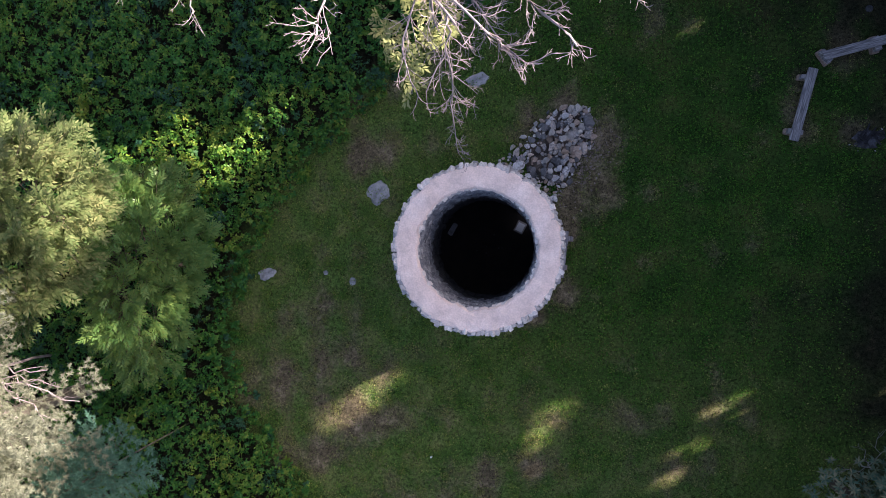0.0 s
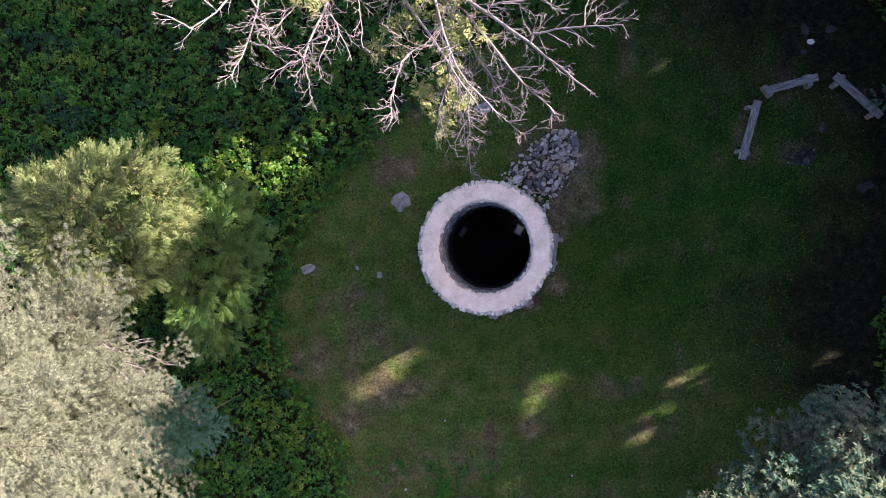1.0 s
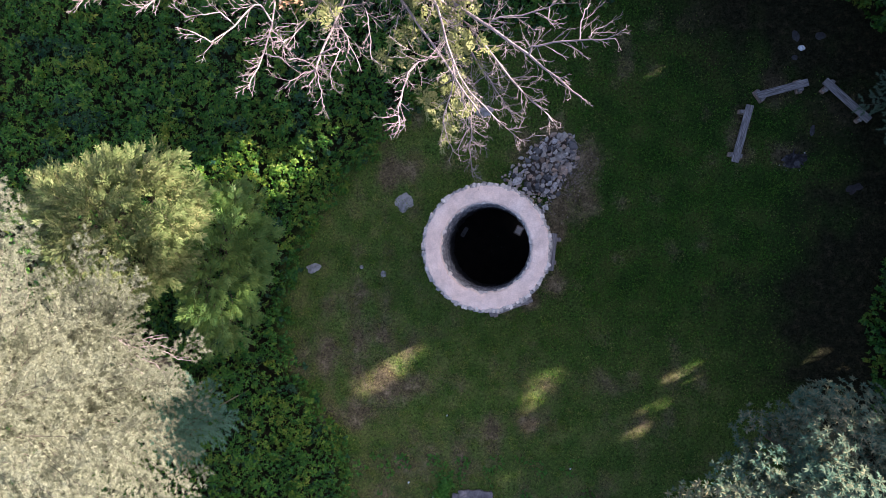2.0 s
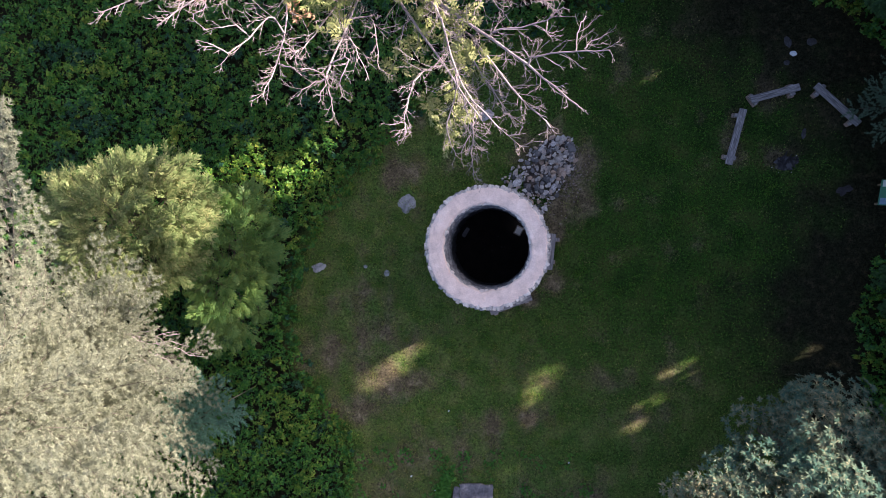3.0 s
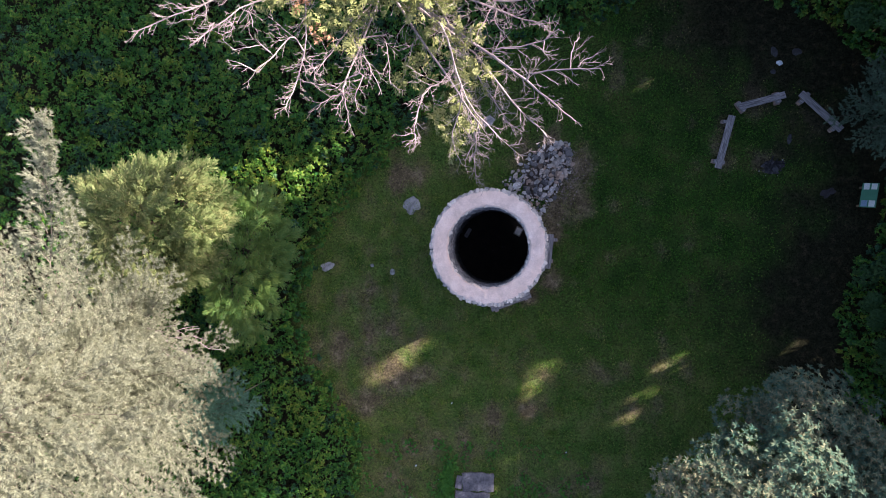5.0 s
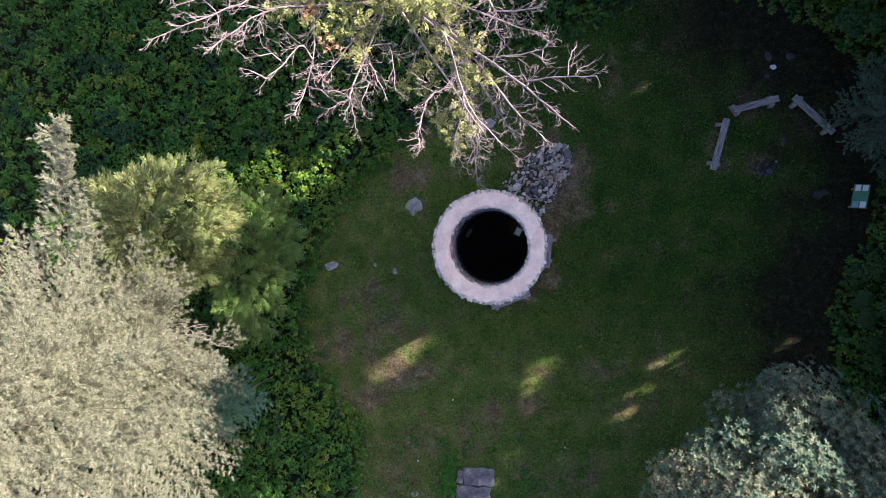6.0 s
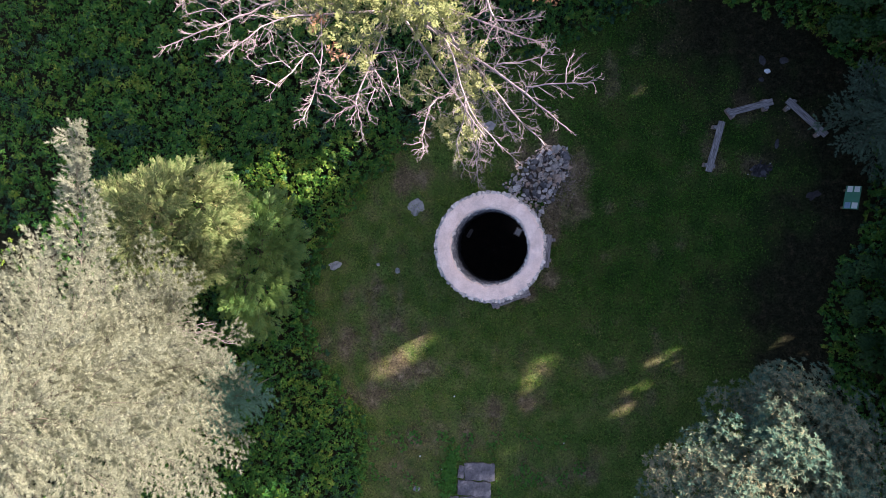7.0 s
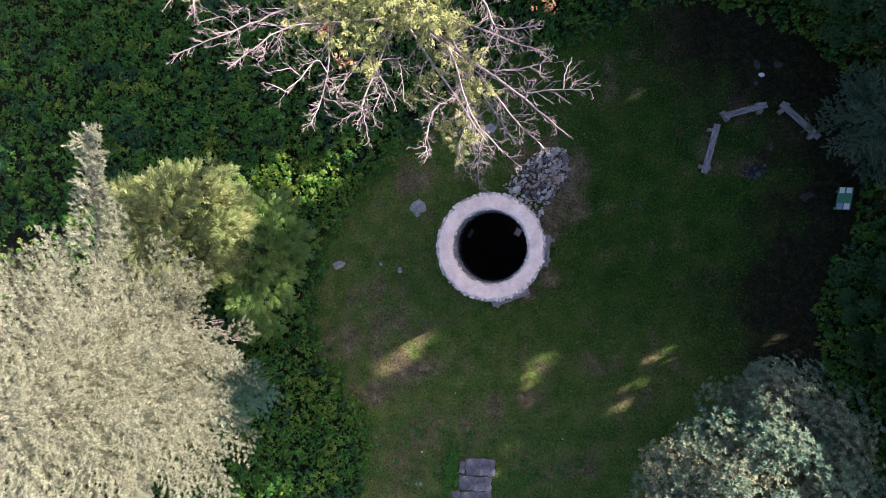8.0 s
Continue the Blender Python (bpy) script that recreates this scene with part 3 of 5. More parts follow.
def build_tower_bits():
    s = thing("stone_slab", "pale square stone slab on the tower's earth floor", "slab", (0.3, 0.62, 0.03), turn=-28)
    slab = part("slab", box_bm(0.38, 0.46, 0.07, 0.02, rough=0.01), M_SLAB, s)
    part("white_face", box_bm(0.28, 0.34, 0.012, 0.004, (0, 0, 0.072)), M_PALE, slab, "chalk-white centre")
    s = thing("stone_slab", "grey stone slab against the tower's inner wall", "slab", (-2.35, 0.55, 0.03), turn=-30)
    part("slab", box_bm(0.18, 0.5, 0.3, 0.02, rough=0.02), M_SLAB, s)
    rr = random.Random(21)
    shapes = [stone_mesh("rubble", 300 + i, M_DULLROCK, 0.7, 1) for i in range(4)]
    for i in range(9):
        a, q = rr.uniform(0, 6.28), 0.7 * math.sqrt(rr.random())
        size = rr.uniform(0.05, 0.12)
        ob = new("rubble_stone", rr.choice(shapes))
        ob.matrix_world = pose(TOWER.x + q * math.cos(a), TOWER.y + q * math.sin(a), 0.03 + size * 0.25, 0, 0, rr.uniform(0, 360)) @ Matrix.Diagonal((size, size, size, 1))
        tagged(ob, "small grey rubble stone on the tower's earth floor", "stone", "rubble in the tower")


build_tower_bits()


def plank_bench(at, turn, length, supports, label, group="", width=0.34, height=0.45):
    """A heavy plank on short cross timbers. supports: (place along it, how far they jut either way, turn, wide)."""
    b = thing("plank_bench", label, "bench", at, group, turn=turn)
    bm = box_bm(length, width, 0.075, 0.012, (0, 0, height - 0.075))
    for v in bm.verts:
        v.co += noise.noise_vector(v.co * 1.7 + Vector(at)) * 0.012
    part("seat", bm, M_PLANK, b)
    for x, lo, hi, tw, wide in supports:
        z = 0.0
        for q in range(2):
            hgt = (height - 0.075) / 2 - 0.002
            bm = box_bm(wide * (1 - 0.15 * q), hi - lo - 0.1 * q, hgt, 0.015, (0, (hi + lo) / 2, 0), 0.012)
            part("support", bm, M_LOG if q == 0 else M_PLANK, b, "", pose(x, 0, z, 0, 0, tw + 5 * q))
            z += hgt + 0.001
    return b


plank_bench((10.56, 5.06, 0), 75.5, 2.7, [(-1.0, -0.34, 0.3, 0, 0.2), (1.05, -0.22, 0.36, 4, 0.18)],
            "grey weathered plank bench on split-log supports by the fire ring", "benches round the fire ring")
plank_bench((12.32, 7.07, 0), 14.0, 2.25, [(-0.98, -0.32, 0.3, 20, 0.24), (0.78, -0.36, 0.26, -3, 0.26)],
            "grey weathered plank bench with a wide angled end board", "benches round the fire ring")
plank_bench((15.06, 6.46, 0), -44.5, 2.65, [(-1.0, -0.34, 0.36, 0, 0.22), (1.05, -0.3, 0.24, -5, 0.2)],
            "grey weathered plank bench on bare soil near the conifers", "benches round the fire ring")
plank_bench((1.86, -0.42, 0), 84, 1.8, [(0.6, -0.42, 0.2, 3, 0.2), (-0.5, -0.3, 0.2, 0, 0.2)],
            "grey plank bench against the stone tower's foot", "", 0.36)
plank_bench((-0.1, -3.05, 0), 20.5, 2.2, [(-0.85, -0.3, 0.2, 0, 0.2), (0.8, -0.26, 0.2, 0, 0.2)],
            "low plank bench against the stone tower's foot", "", 0.36)


# ---- stones ----
def build_rock_pile():
    p = thing("rock_pile", "heap of grey tumbled fieldstones beside the tower", "rock pile", (1.69, 3.9, 0))
    rr = random.Random(5)
    kinds = (M_ROCK, M_ROCKPALE, M_ROCK, M_ROCKDARK, M_ROCKWARM, M_ROCK, M_ROCKPALE, M_ROCKDARK)
    shapes = [stone_mesh("stone", 40 + i, kinds[i % 8], 0.8, 2, 0.6) for i in range(16)]
    mesh_small = [stone_mesh("stone", 80 + i, kinds[i], 0.7, 1) for i in range(8)]
    along, across = Vector((0.64, 0.77, 0)), Vector((-0.77, 0.64, 0))
    placed = []
    tries = 0
    # a few big boulders on the outer side
    for s, u, size in ((0.55, -0.25, 0.85), (-0.6, -0.5, 0.75), (1.35, -0.4, 0.85), (0.2, -0.7, 0.8), (0.95, -0.75, 0.6), (-0.1, -0.15, 0.5)):
        c = along * s + across * u
        placed.append((c, size * 0.9))
        child("stone", shapes[len(placed)], p, pose(c.x, c.y, 0.17, rr.uniform(-15, 15), rr.uniform(-15, 15), rr.uniform(0, 360)) @ Matrix.Diagonal((size, size * 0.82, size * 0.65, 1)))
    while len(placed) < 294 and tries < 20000:
        tries += 1
        s = rr.uniform(-2.0, 1.75)
        half = (1.22 - 0.12 * s) * min(1.0, math.sqrt(max(0.05, 1.75 - s) / 0.9))
        u = rr.uniform(-half, half - 0.18) * rr.uniform(0.9, 1.08)
        size = rr.choice((0.2, 0.24, 0.28, 0.32, 0.36, 0.42)) * rr.uniform(0.85, 1.15)
        if len(placed) > 150:
            size = rr.uniform(0.1, 0.18)
        c = along * s + across * u
        pos = Vector((1.69, 3.9, 0)) + c
        if (pos - TOWER).length < 2.6 + size * 0.3:
            continue
        h = 0.62 * max(0, 1 - abs(u) / (half + 0.05)) ** 0.6 * max(0.15, 1 - abs(s) / 2.3)
        # a cleft runs down the middle of the heap
        h -= 0.5 * math.exp(-((u - 0.25 - 0.15 * s) / 0.2) ** 2) * (1 if s < 0.1 else 0.2)
        z = max(0.02, h)
        if any((c - q).length < 0.235 * (size + r0) for q, r0 in placed):
            continue
        placed.append((c, size))
        m = pose(c.x, c.y, z + size * 0.12, rr.uniform(-30, 30), rr.uniform(-30, 30), rr.uniform(0, 360))
        child("stone", rr.choice(shapes if size > 0.24 else mesh_small), p, m @ Matrix.Diagonal((size * rr.uniform(1.0, 1.6), size * rr.uniform(0.85, 1.1), size * rr.uniform(0.6, 1.1), 1)))
    # earth and gravel under the stones
    n = 24
    v, f = [(0.0, 0.0, 0.12)], []
    for j, q in enumerate((0.35, 0.7, 1.0)):
        for i in range(n):
            a = 2 * math.pi * i / n
            c = along * (math.cos(a) * 1.8 * q) + across * (math.sin(a) * 1.1 * q)
            v.append((c.x, c.y, (0.1, 0.05, -0.03)[j]))
    f = [(0, 1 + i, 1 + (i + 1) % n) for i in range(n)]
    for j in range(2):
        for i in range(n):
            f.append((1 + j * n + i, 1 + (j + 1) * n + i, 1 + (j + 1) * n + (i + 1) % n, 1 + j * n + (i + 1) % n))
    me = bpy.data.meshes.new("earth_core")
    me.from_pydata(v, [], f)
    me.materials.append(M_EARTH)
    child("earth_core", me, p, None, "brown earth between the stones")
    k = 1300
    s, u = rng.uniform(-2.6, 1.7, k), rng.normal(-1.2, 0.42, k)
    x, y = 1.69 + 0.64 * s - 0.77 * u, 3.9 + 0.77 * s + 0.64 * u
    keep = off_tower(x, y, 2.62)
    x, y = x[keep], y[keep]
    k = len(x)
    sz = rng.uniform(0.012, 0.05, k) * rng.uniform(0.6, 1.3, k)
    corner = np.array([(1, 0, 0), (0, 1, 0), (-1, 0, 0), (0, -1, 0), (0, 0, 0.8)], float)
    v = np.stack([x, y, np.full(k, 0.0)], 1)[:, None] + (corner[None] + rng.normal(0, 0.2, (k, 5, 3))) * sz[:, None, None]
    o = (np.arange(k) * 5)[:, None]
    f = np.concatenate([np.concatenate([o + i, o + (i + 1) % 4, o + 4], 1) for i in range(4)])
    tagged(new("gravel", mesh_from("gravel", v.reshape(-1, 3), f, 3, M_PEBBLE)), "loose grey gravel and chips beside the rock heap", "gravel", kind="stuff")


build_rock_pile()


def flat_rock(at, sx, sy, turn, seed, label, high=0.05, mat=M_SLAB):
    """A flat outcrop with an uneven outline, level with the grass."""
    rr = random.Random(seed)
    bm = bmesh.new()
    n = 26
    rim = []
    for i in range(n):
        a = 2 * math.pi * i / n
        q = 1 + (0.5 if sx > 0.6 else 0.22) * noise.noise(Vector((math.cos(a) * 1.4 + seed * 3.1, math.sin(a) * 1.4, 0))) + rr.uniform(-0.05, 0.05)
        rim.append((math.cos(a) * q, math.sin(a) * q))
    rings = []
    for s, z in ((1.08, -0.05), (1.0, high * 0.6), (0.85, high), (0.45, high * 1.15)):
        rings.append([bm.verts.new((x * s * sx / 2, y * s * sy / 2, z + 0.015 * noise.noise(Vector((x * 2, y * 2, seed))))) for x, y in rim])
    for a, b in zip(rings, rings[1:]):
        for i in range(n):
            bm.faces.new((a[i], a[(i + 1) % n], b[(i + 1) % n], b[i]))
    bm.faces.new(rings[-1])
    me = bpy.data.meshes.new("flat_rock")
    bm.to_mesh(me)
    bm.free()
    me.materials.append(mat)
    ob = new("flat_rock", me)
    ob.matrix_world = pose(*at, 0, 0, rr.uniform(0, 0) + turn)
    return tagged(ob, label, "rock", "flat rocks in the lawn")


flat_rock((-5.38, 2.05, 0), 1.05, 0.85, 30, 1, "flat grey rock level with the grass near the tower")
flat_rock((-10.1, -1.25, 0), 0.75, 0.5, 10, 2, "flat grey rock in the lawn by the thicket")
flat_rock((-6.47, -1.55, 0), 0.28, 0.36, 0, 3, "small pale flat rock in the lawn")
flat_rock((-7.6, -1.2, 0), 0.2, 0.2, 0, 4, "small grey flat rock in worn grass")
flat_rock((-1.36, 6.45, 0), 0.85, 0.5, 8, 5, "flat grey rock under the dead ash branches")
flat_rock((13.28, 9.02, 0), 0.3, 0.2, -30, 6, "pale rounded stone beside the fire ring clearing", 0.14, M_PALE)
flat_rock((13.0, 8.6, 0), 0.26, 0.24, 0, 7, "small grey stone in dark soil", 0.06, M_DULLROCK)
flat_rock((14.1, 9.55, 0), 0.45, 0.34, 0, 8, "dull grey stone in dark soil", 0.06, M_DULLROCK)
flat_rock((13.05, 9.6, 0), 0.3, 0.5, 20, 9, "grey stone half sunk in dark soil", 0.04, M_DULLROCK)
flat_rock((13.78, 5.2, 0), 0.2, 0.5, -10, 10, "narrow grey stone near the fire ring", 0.05, M_DULLROCK)
for px, py, ps in ((-5.2, -12.05, 0.13), (-3.95, -12.7, 0.1), (-3.25, -8.6, 0.1), (2.8, -11.0, 0.1)):
    flat_rock((px, py, 0), ps, ps * 0.7, 40, int(px * 10) % 17, "small white stone lying in the grass", 0.05, M_PALE)
flat_rock((-5.4, -13.9, 0), 0.42, 0.3, 15, 21, "grey flat stone among weeds by the flagstones", 0.05)
flat_rock((15.6, 2.5, 0), 0.7, 0.45, 20, 11, "dark flat rock in bare soil near the sign", 0.03, M_CHARROCK)


def build_fire():
    p = thing("fire_ring", "burnt-out fire ring with black ashes and charred sticks", "fire pit", (12.94, 3.85, 0))
    rr = random.Random(12)
    bm = bmesh.new()
    rings = []
    for s, z in ((0.62, 0.0), (0.45, 0.05), (0.2, 0.07)):
        rings.append([bm.verts.new((s * math.cos(a) * (0.85 + 0.5 * noise.noise(Vector((math.cos(a) * 2, math.sin(a) * 2, s)))), s * math.sin(a) * (0.65 + 0.4 * noise.noise(Vector((math.sin(a) * 2, math.cos(a) * 2, s + 4)))), z)) for a in [2 * math.pi * i / 20 for i in range(20)]])
    for a, b in zip(rings, rings[1:]):
        for i in range(20):
            bm.faces.new((a[i], a[(i + 1) % 20], b[(i + 1) % 20], b[i]))
    bm.faces.new(rings[-1])
    part("ash_bed", bm, M_ASHES, p)
    for i in range(9):
        t = Tubes()
        a, q = rr.uniform(0, 6.28), rr.uniform(0, 0.4)
        c = Vector((q * math.cos(a), q * math.sin(a) * 0.8, 0.1))
        d = Vector((rr.gauss(0, 1), rr.gauss(0, 1), rr.uniform(-0.05, 0.1))).normalized() * rr.uniform(0.15, 0.34)
        t.add([c - d, c, c + d], 0.035, 0.025, 6)
        child("charred_stick", t.mesh("charred_stick", M_CHAR), p)
    shapes = [stone_mesh("stone", 200 + i, M_ROCK, 0.7, 1) for i in range(3)]
    for i in range(5):
        a = rr.uniform(0, 6.28)
        s = rr.uniform(0.05, 0.11)
        child("stone", rr.choice(shapes), p, pose(0.66 * math.cos(a), 0.52 * math.sin(a), s * 0.2, 0, 0, rr.uniform(0, 360)) @ Matrix.Diagonal((s, s, s, 1)))


build_fire()


def flagstone(at, sx, sy, turn, seed, label):
    rr = random.Random(seed)
    bm = box_bm(sx, sy, 0.12, 0.0, (0, 0, -0.04), 0.0, 9)
    for v in bm.verts:
        v.co.x += 0.13 * noise.noise(Vector((v.co.y * 2.5, seed * 3.7, 0)))
        v.co.y += 0.09 * noise.noise(Vector((v.co.x * 2.5, seed * 3.7, 5)))
        v.co.z += 0.014 * noise.noise(Vector((v.co.x * 3, v.co.y * 3, seed)))
    bmesh.ops.bevel(bm, geom=[e for e in bm.edges if e.is_manifold and e.calc_face_angle(0) > 0.7], offset=0.015, segments=1, affect="EDGES")
    me = bpy.data.meshes.new("flagstone")
    bm.to_mesh(me)
    bm.free()
    me.materials.append(M_FLAG)
    ob = new("flagstone", me)
    ob.matrix_world = pose(*at, 0, 0, turn)
    tagged(ob, label, "flagstone", "flagstones of the path")


flagstone((-1.85, -12.78, 0.03), 1.68, 0.98, 1, 1, "grey-violet flagstone at the start of a path")
flagstone((-2.9, -12.85, 0.0), 0.36, 0.7, -6, 2, "narrow grey flagstone piece beside the path")
flagstone((-2.15, -13.72, 0.02), 1.85, 0.82, -2, 3, "worn grey-violet flagstone in the path")
flagstone((-2.05, -14.62, 0.02), 1.75, 0.9, 3, 4, "grey-violet flagstone with a paler worn corner")
flagstone((-3.2, -14.7, 0.0), 0.5, 0.9, 4, 5, "small grey flagstone beside the path")
flagstone((-2.3, -15.65, 0.02), 1.8, 0.95, -3, 6, "grey-violet flagstone overgrown at its rim")


def build_sign():
    s = thing("information_sign", "green information panel with pale pictures on two posts", "sign", (17.0, 2.27, 0), turn=-9)
    tilt = pose(-0.03, 0, 0.98, 0, -50, 0)
    panel = part("panel", box_bm(0.7, 1.18, 0.04, 0.006, (0, 0, 0)), M_GREENPANEL, s, "green panel", tilt)
    for x, y, wx, wy, mat in ((0.17, -0.4, 0.3, 0.26, M_WHITEPANEL), (-0.15, -0.4, 0.3, 0.26, M_BLUEPANEL), (0.17, 0.42, 0.28, 0.24, M_WHITEPANEL), (-0.15, 0.42, 0.3, 0.24, M_WHITEPANEL)):
        part("picture", box_bm(wy, wx, 0.006, 0.0, (x, y, 0.041)), mat, panel, "pale printed picture")
    for y in (-0.45, 0.45):
        part("post", box_bm(0.1, 0.1, 0.95, 0.01, (0.02, y, 0)), M_POST, s)


build_sign()

# ---- trees ----


def bent(a, b, sag, steps=6, wob=0.1):
    """A branch line from a to b, bowed by sag, slightly crooked."""
    a, b = Vector(a), Vector(b)
    pts = []
    for i in range(steps + 1):
        w = i / steps
        j = Vector(rng.normal(0, wob, 3)) * (0 if i in (0, steps) else 1)
        pts.append(a.lerp(b, w) + Vector((0, 0, sag * 4 * w * (1 - w))) + j)
    return pts


def plumes(at, axis, n, length, needle):
    """Brushes of needles: n of them round each shoot, leaning forward towards its tip."""
    k = len(at)
    axis = unit(axis)
    a = unit(np.cross(axis, spread(k)))
    b = np.cross(axis, a)
    s = rng.uniform(0.02, 1.0, (k, n, 1))
    ang = rng.uniform(0, 2 * np.pi, (k, n, 1))
    lean = radians(78) * (1 - s) + radians(14) + rng.normal(0, 0.16, (k, n, 1))
    way = axis[:, None] * np.cos(lean) + (a[:, None] * np.cos(ang) + b[:, None] * np.sin(ang)) * np.sin(lean)
    base = at[:, None] + axis[:, None] * length * s
    ln = needle * rng.uniform(0.75, 1.2, k * n)
    nor = np.array([0, 0, 1.0]) + rng.normal(0, 0.6, (k * n, 3))
    return base.reshape(-1, 3), way.reshape(-1, 3), nor, ln


def conifer(name, base, height, limbs, needle, mat, label, trunk_r=0.2, needles=44, shoot=0.34, group="", gap=0.26, wide=0.014, plume=0.3):
    """limbs: start height or place, tip, bushiness. Side shoots along each limb carry plumes of needles."""
    t = thing(name, label, "tree", base, group)
    b = Vector(base)
    wood = Tubes()
    wood.add([(0, 0, -0.1), (0.05, 0.05, height * 0.5), (0, 0, height)], trunk_r, 0.03, 8)
    at, ax = [], []
    for z0, tip, *bushy in limbs:
        tip = Vector(tip) - b
        foot = Vector(z0) - b if isinstance(z0, tuple) else Vector((0, 0, z0))
        broad = bushy[0] if bushy else 1.0
        ln = (tip - foot).length
        pts = bent(foot, tip, -min(0.25, 0.06 * ln), 6, min(0.08, 0.02 * ln))
        wood.add(pts, 0.008 + 0.004 * ln, 0.005, 5)
        flat = Vector((tip.x - foot.x, tip.y - foot.y, 0)).normalized()
        side = Vector((-flat.y, flat.x, 0))
        n = max(4, int(ln / shoot))
        at.append(tuple(tip - flat * plume * 0.6))
        ax.append(tuple(flat + Vector((0, 0, 0.25))))
        for i in range(n):
            w = 0.06 + 0.94 * (i + rng.uniform(0, 1)) / n
            q = min(5, int(w * 6))
            p = pts[q].lerp(pts[q + 1], w * 6 - q)
            sl = broad * min(1.5, 0.3 * ln) * (1.08 - w) ** 0.7 * rng.uniform(0.7, 1.2) + 0.18
            sg = 1 if i % 2 else -1
            d = (flat * rng.uniform(0.55, 0.95) + side * sg * rng.uniform(0.35, 0.9) + Vector((0, 0, rng.uniform(0.0, 0.5)))).normalized()
            turn = d.cross(Vector((0, 0, 1))).normalized()
            wood.add([p, p + d * sl * 0.8], 0.009, 0.004, 3)
            m = max(1, int(sl / gap))
            for j in range(m + 1):
                u = j / m
                c = p + d * sl * u + Vector(rng.normal(0, plume * 0.12, 3))
                fan = 0.0 if j == m else (1 if j % 2 else -1) * rng.uniform(0.2, 0.7)
                at.append(tuple(c))
                ax.append(tuple(d + turn * fan + flat * 0.25 + Vector((0, 0, rng.uniform(0.1, 0.6)))))
    for i in range(int(height * 6)):
        w = rng.uniform(0.3, 1.0)
        q = rng.uniform(0, 2 * math.pi)
        at.append((0.16 * math.cos(q), 0.16 * math.sin(q), w * height))
        ax.append((math.cos(q), math.sin(q), 0.7))
    base_, way, nor, ln = plumes(np.array(at), np.array(ax), needles, plume, needle)
    child("trunk", wood.mesh("trunk", M_PINEWOOD), t)
    child("crown", leaves("crown", base_, way, nor, ln, wide, mat, True), t)
    return t


def pine_limbs(base, z_lo, z_hi, count, radius, lift=0.12):
    """Limbs all round a trunk, as long as radius(angle) allows, shorter towards the top."""
    out = []
    for i in range(count):
        w = (i + 0.5) / count
        a = i * 2.39996 + rng.normal(0, 0.15)
        z0 = z_lo + (z_hi - z_lo) * w
        r = radius(a % (2 * math.pi)) * (1 - 0.75 * w ** 1.6) * rng.uniform(0.82, 1.02)
        out.append((z0, (base[0] + r * math.cos(a), base[1] + r * math.sin(a), base[2] + z0 + lift * r)))
    return out


def build_big_pine():
    base = (-17.5, -6.0, 0)
    tips = [(-13.5, -0.6), (-13.2, -2.9), (-11.6, -4.1), (-11.2, -5.3), (-12.1, -7.0), (-11.7, -8.5), (-11.4, -10.2), (-13.2, -12.6), (-18, -12.5), (-22, -11), (-24, -6), (-22, -0.5), (-17.2, 0.9), (-15.0, 0.6)]
    ang = np.array([math.atan2(y + 6, x + 17.5) % (2 * math.pi) for x, y in tips])
    rad = np.array([math.hypot(y + 6, x + 17.5) for x, y in tips])
    o = np.argsort(ang)
    ang, rad = ang[o], rad[o]
    limbs = []
    for i in range(132):
        w = (i + 0.5) / 132
        q = i * 2.39996 + rng.normal(0, 0.12)
        z0 = 6.8 + 9.6 * w
        r = float(np.interp(q, ang, rad, period=2 * math.pi)) * (1.0 if w < 0.75 else 1 - 0.55 * ((w - 0.75) / 0.25)) * rng.uniform(0.84, 1.02)
        if (z0 < 10 or i % 2) and 2.2 < q % (2 * math.pi) < 4.6:
            continue
        if z0 < 11.5 and 0.45 < q % (2 * math.pi) < 1.8:
            r *= 0.8
        limbs.append((z0, (base[0] + r * math.cos(q), base[1] + r * math.sin(q), z0 + 0.06 * r + rng.normal(0, 0.15))))
    # the lowest boughs on the lawn side
    for i in range(12):
        q = -0.75 + 1.75 * (i + 0.5) / 12 + rng.normal(0, 0.05)
        r = float(np.interp(q % (2 * math.pi), ang, rad, period=2 * math.pi)) * rng.uniform(0.8, 0.97)
        limbs.append((7.4 + 0.22 * (i * 5 % 12), (base[0] + r * math.cos(q), base[1] + r * math.sin(q), 8.6 + 0.2 * (i * 5 % 12))))
    # one long bough reaches out over the thicket
    root, tip = Vector((-15.2, -0.8, 13.6)), Vector((-14.1, 3.8, 15.2))
    limbs.append((tuple(root), tuple(tip), 0.12))
    limbs.append((13.0, tuple(root), 0.3))
    for i in range(18):
        w = 0.04 + 0.9 * i / 17
        p = root.lerp(tip, w)
        reach = (1.35 - 1.1 * w) * rng.uniform(0.75, 1.15)
        side = Vector((0.97, -0.25, 0)) * (1 if i % 2 else -1) + Vector((0.26, 0.97, 0)) * rng.uniform(0.5, 1.0) + Vector((0, 0, rng.uniform(-0.2, 0.3)))
        for _ in range(2):
            limbs.append((tuple(p), tuple(p + side.normalized() * reach * rng.uniform(0.6, 1) + Vector(rng.normal(0, 0.1, 3))), 0.8))
    for x, y, z in ((-12.9, -1.2, 10), (-13.6, -0.6, 10.2), (-14.5, 0.1, 10.4), (-13.2, -1.8, 10.3), (-14, -1.2, 10.5)):
        limbs.append((9.0, (x, y, z)))
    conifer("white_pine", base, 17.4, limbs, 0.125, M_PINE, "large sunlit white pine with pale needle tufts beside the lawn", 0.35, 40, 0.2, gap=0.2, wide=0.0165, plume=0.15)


build_big_pine()
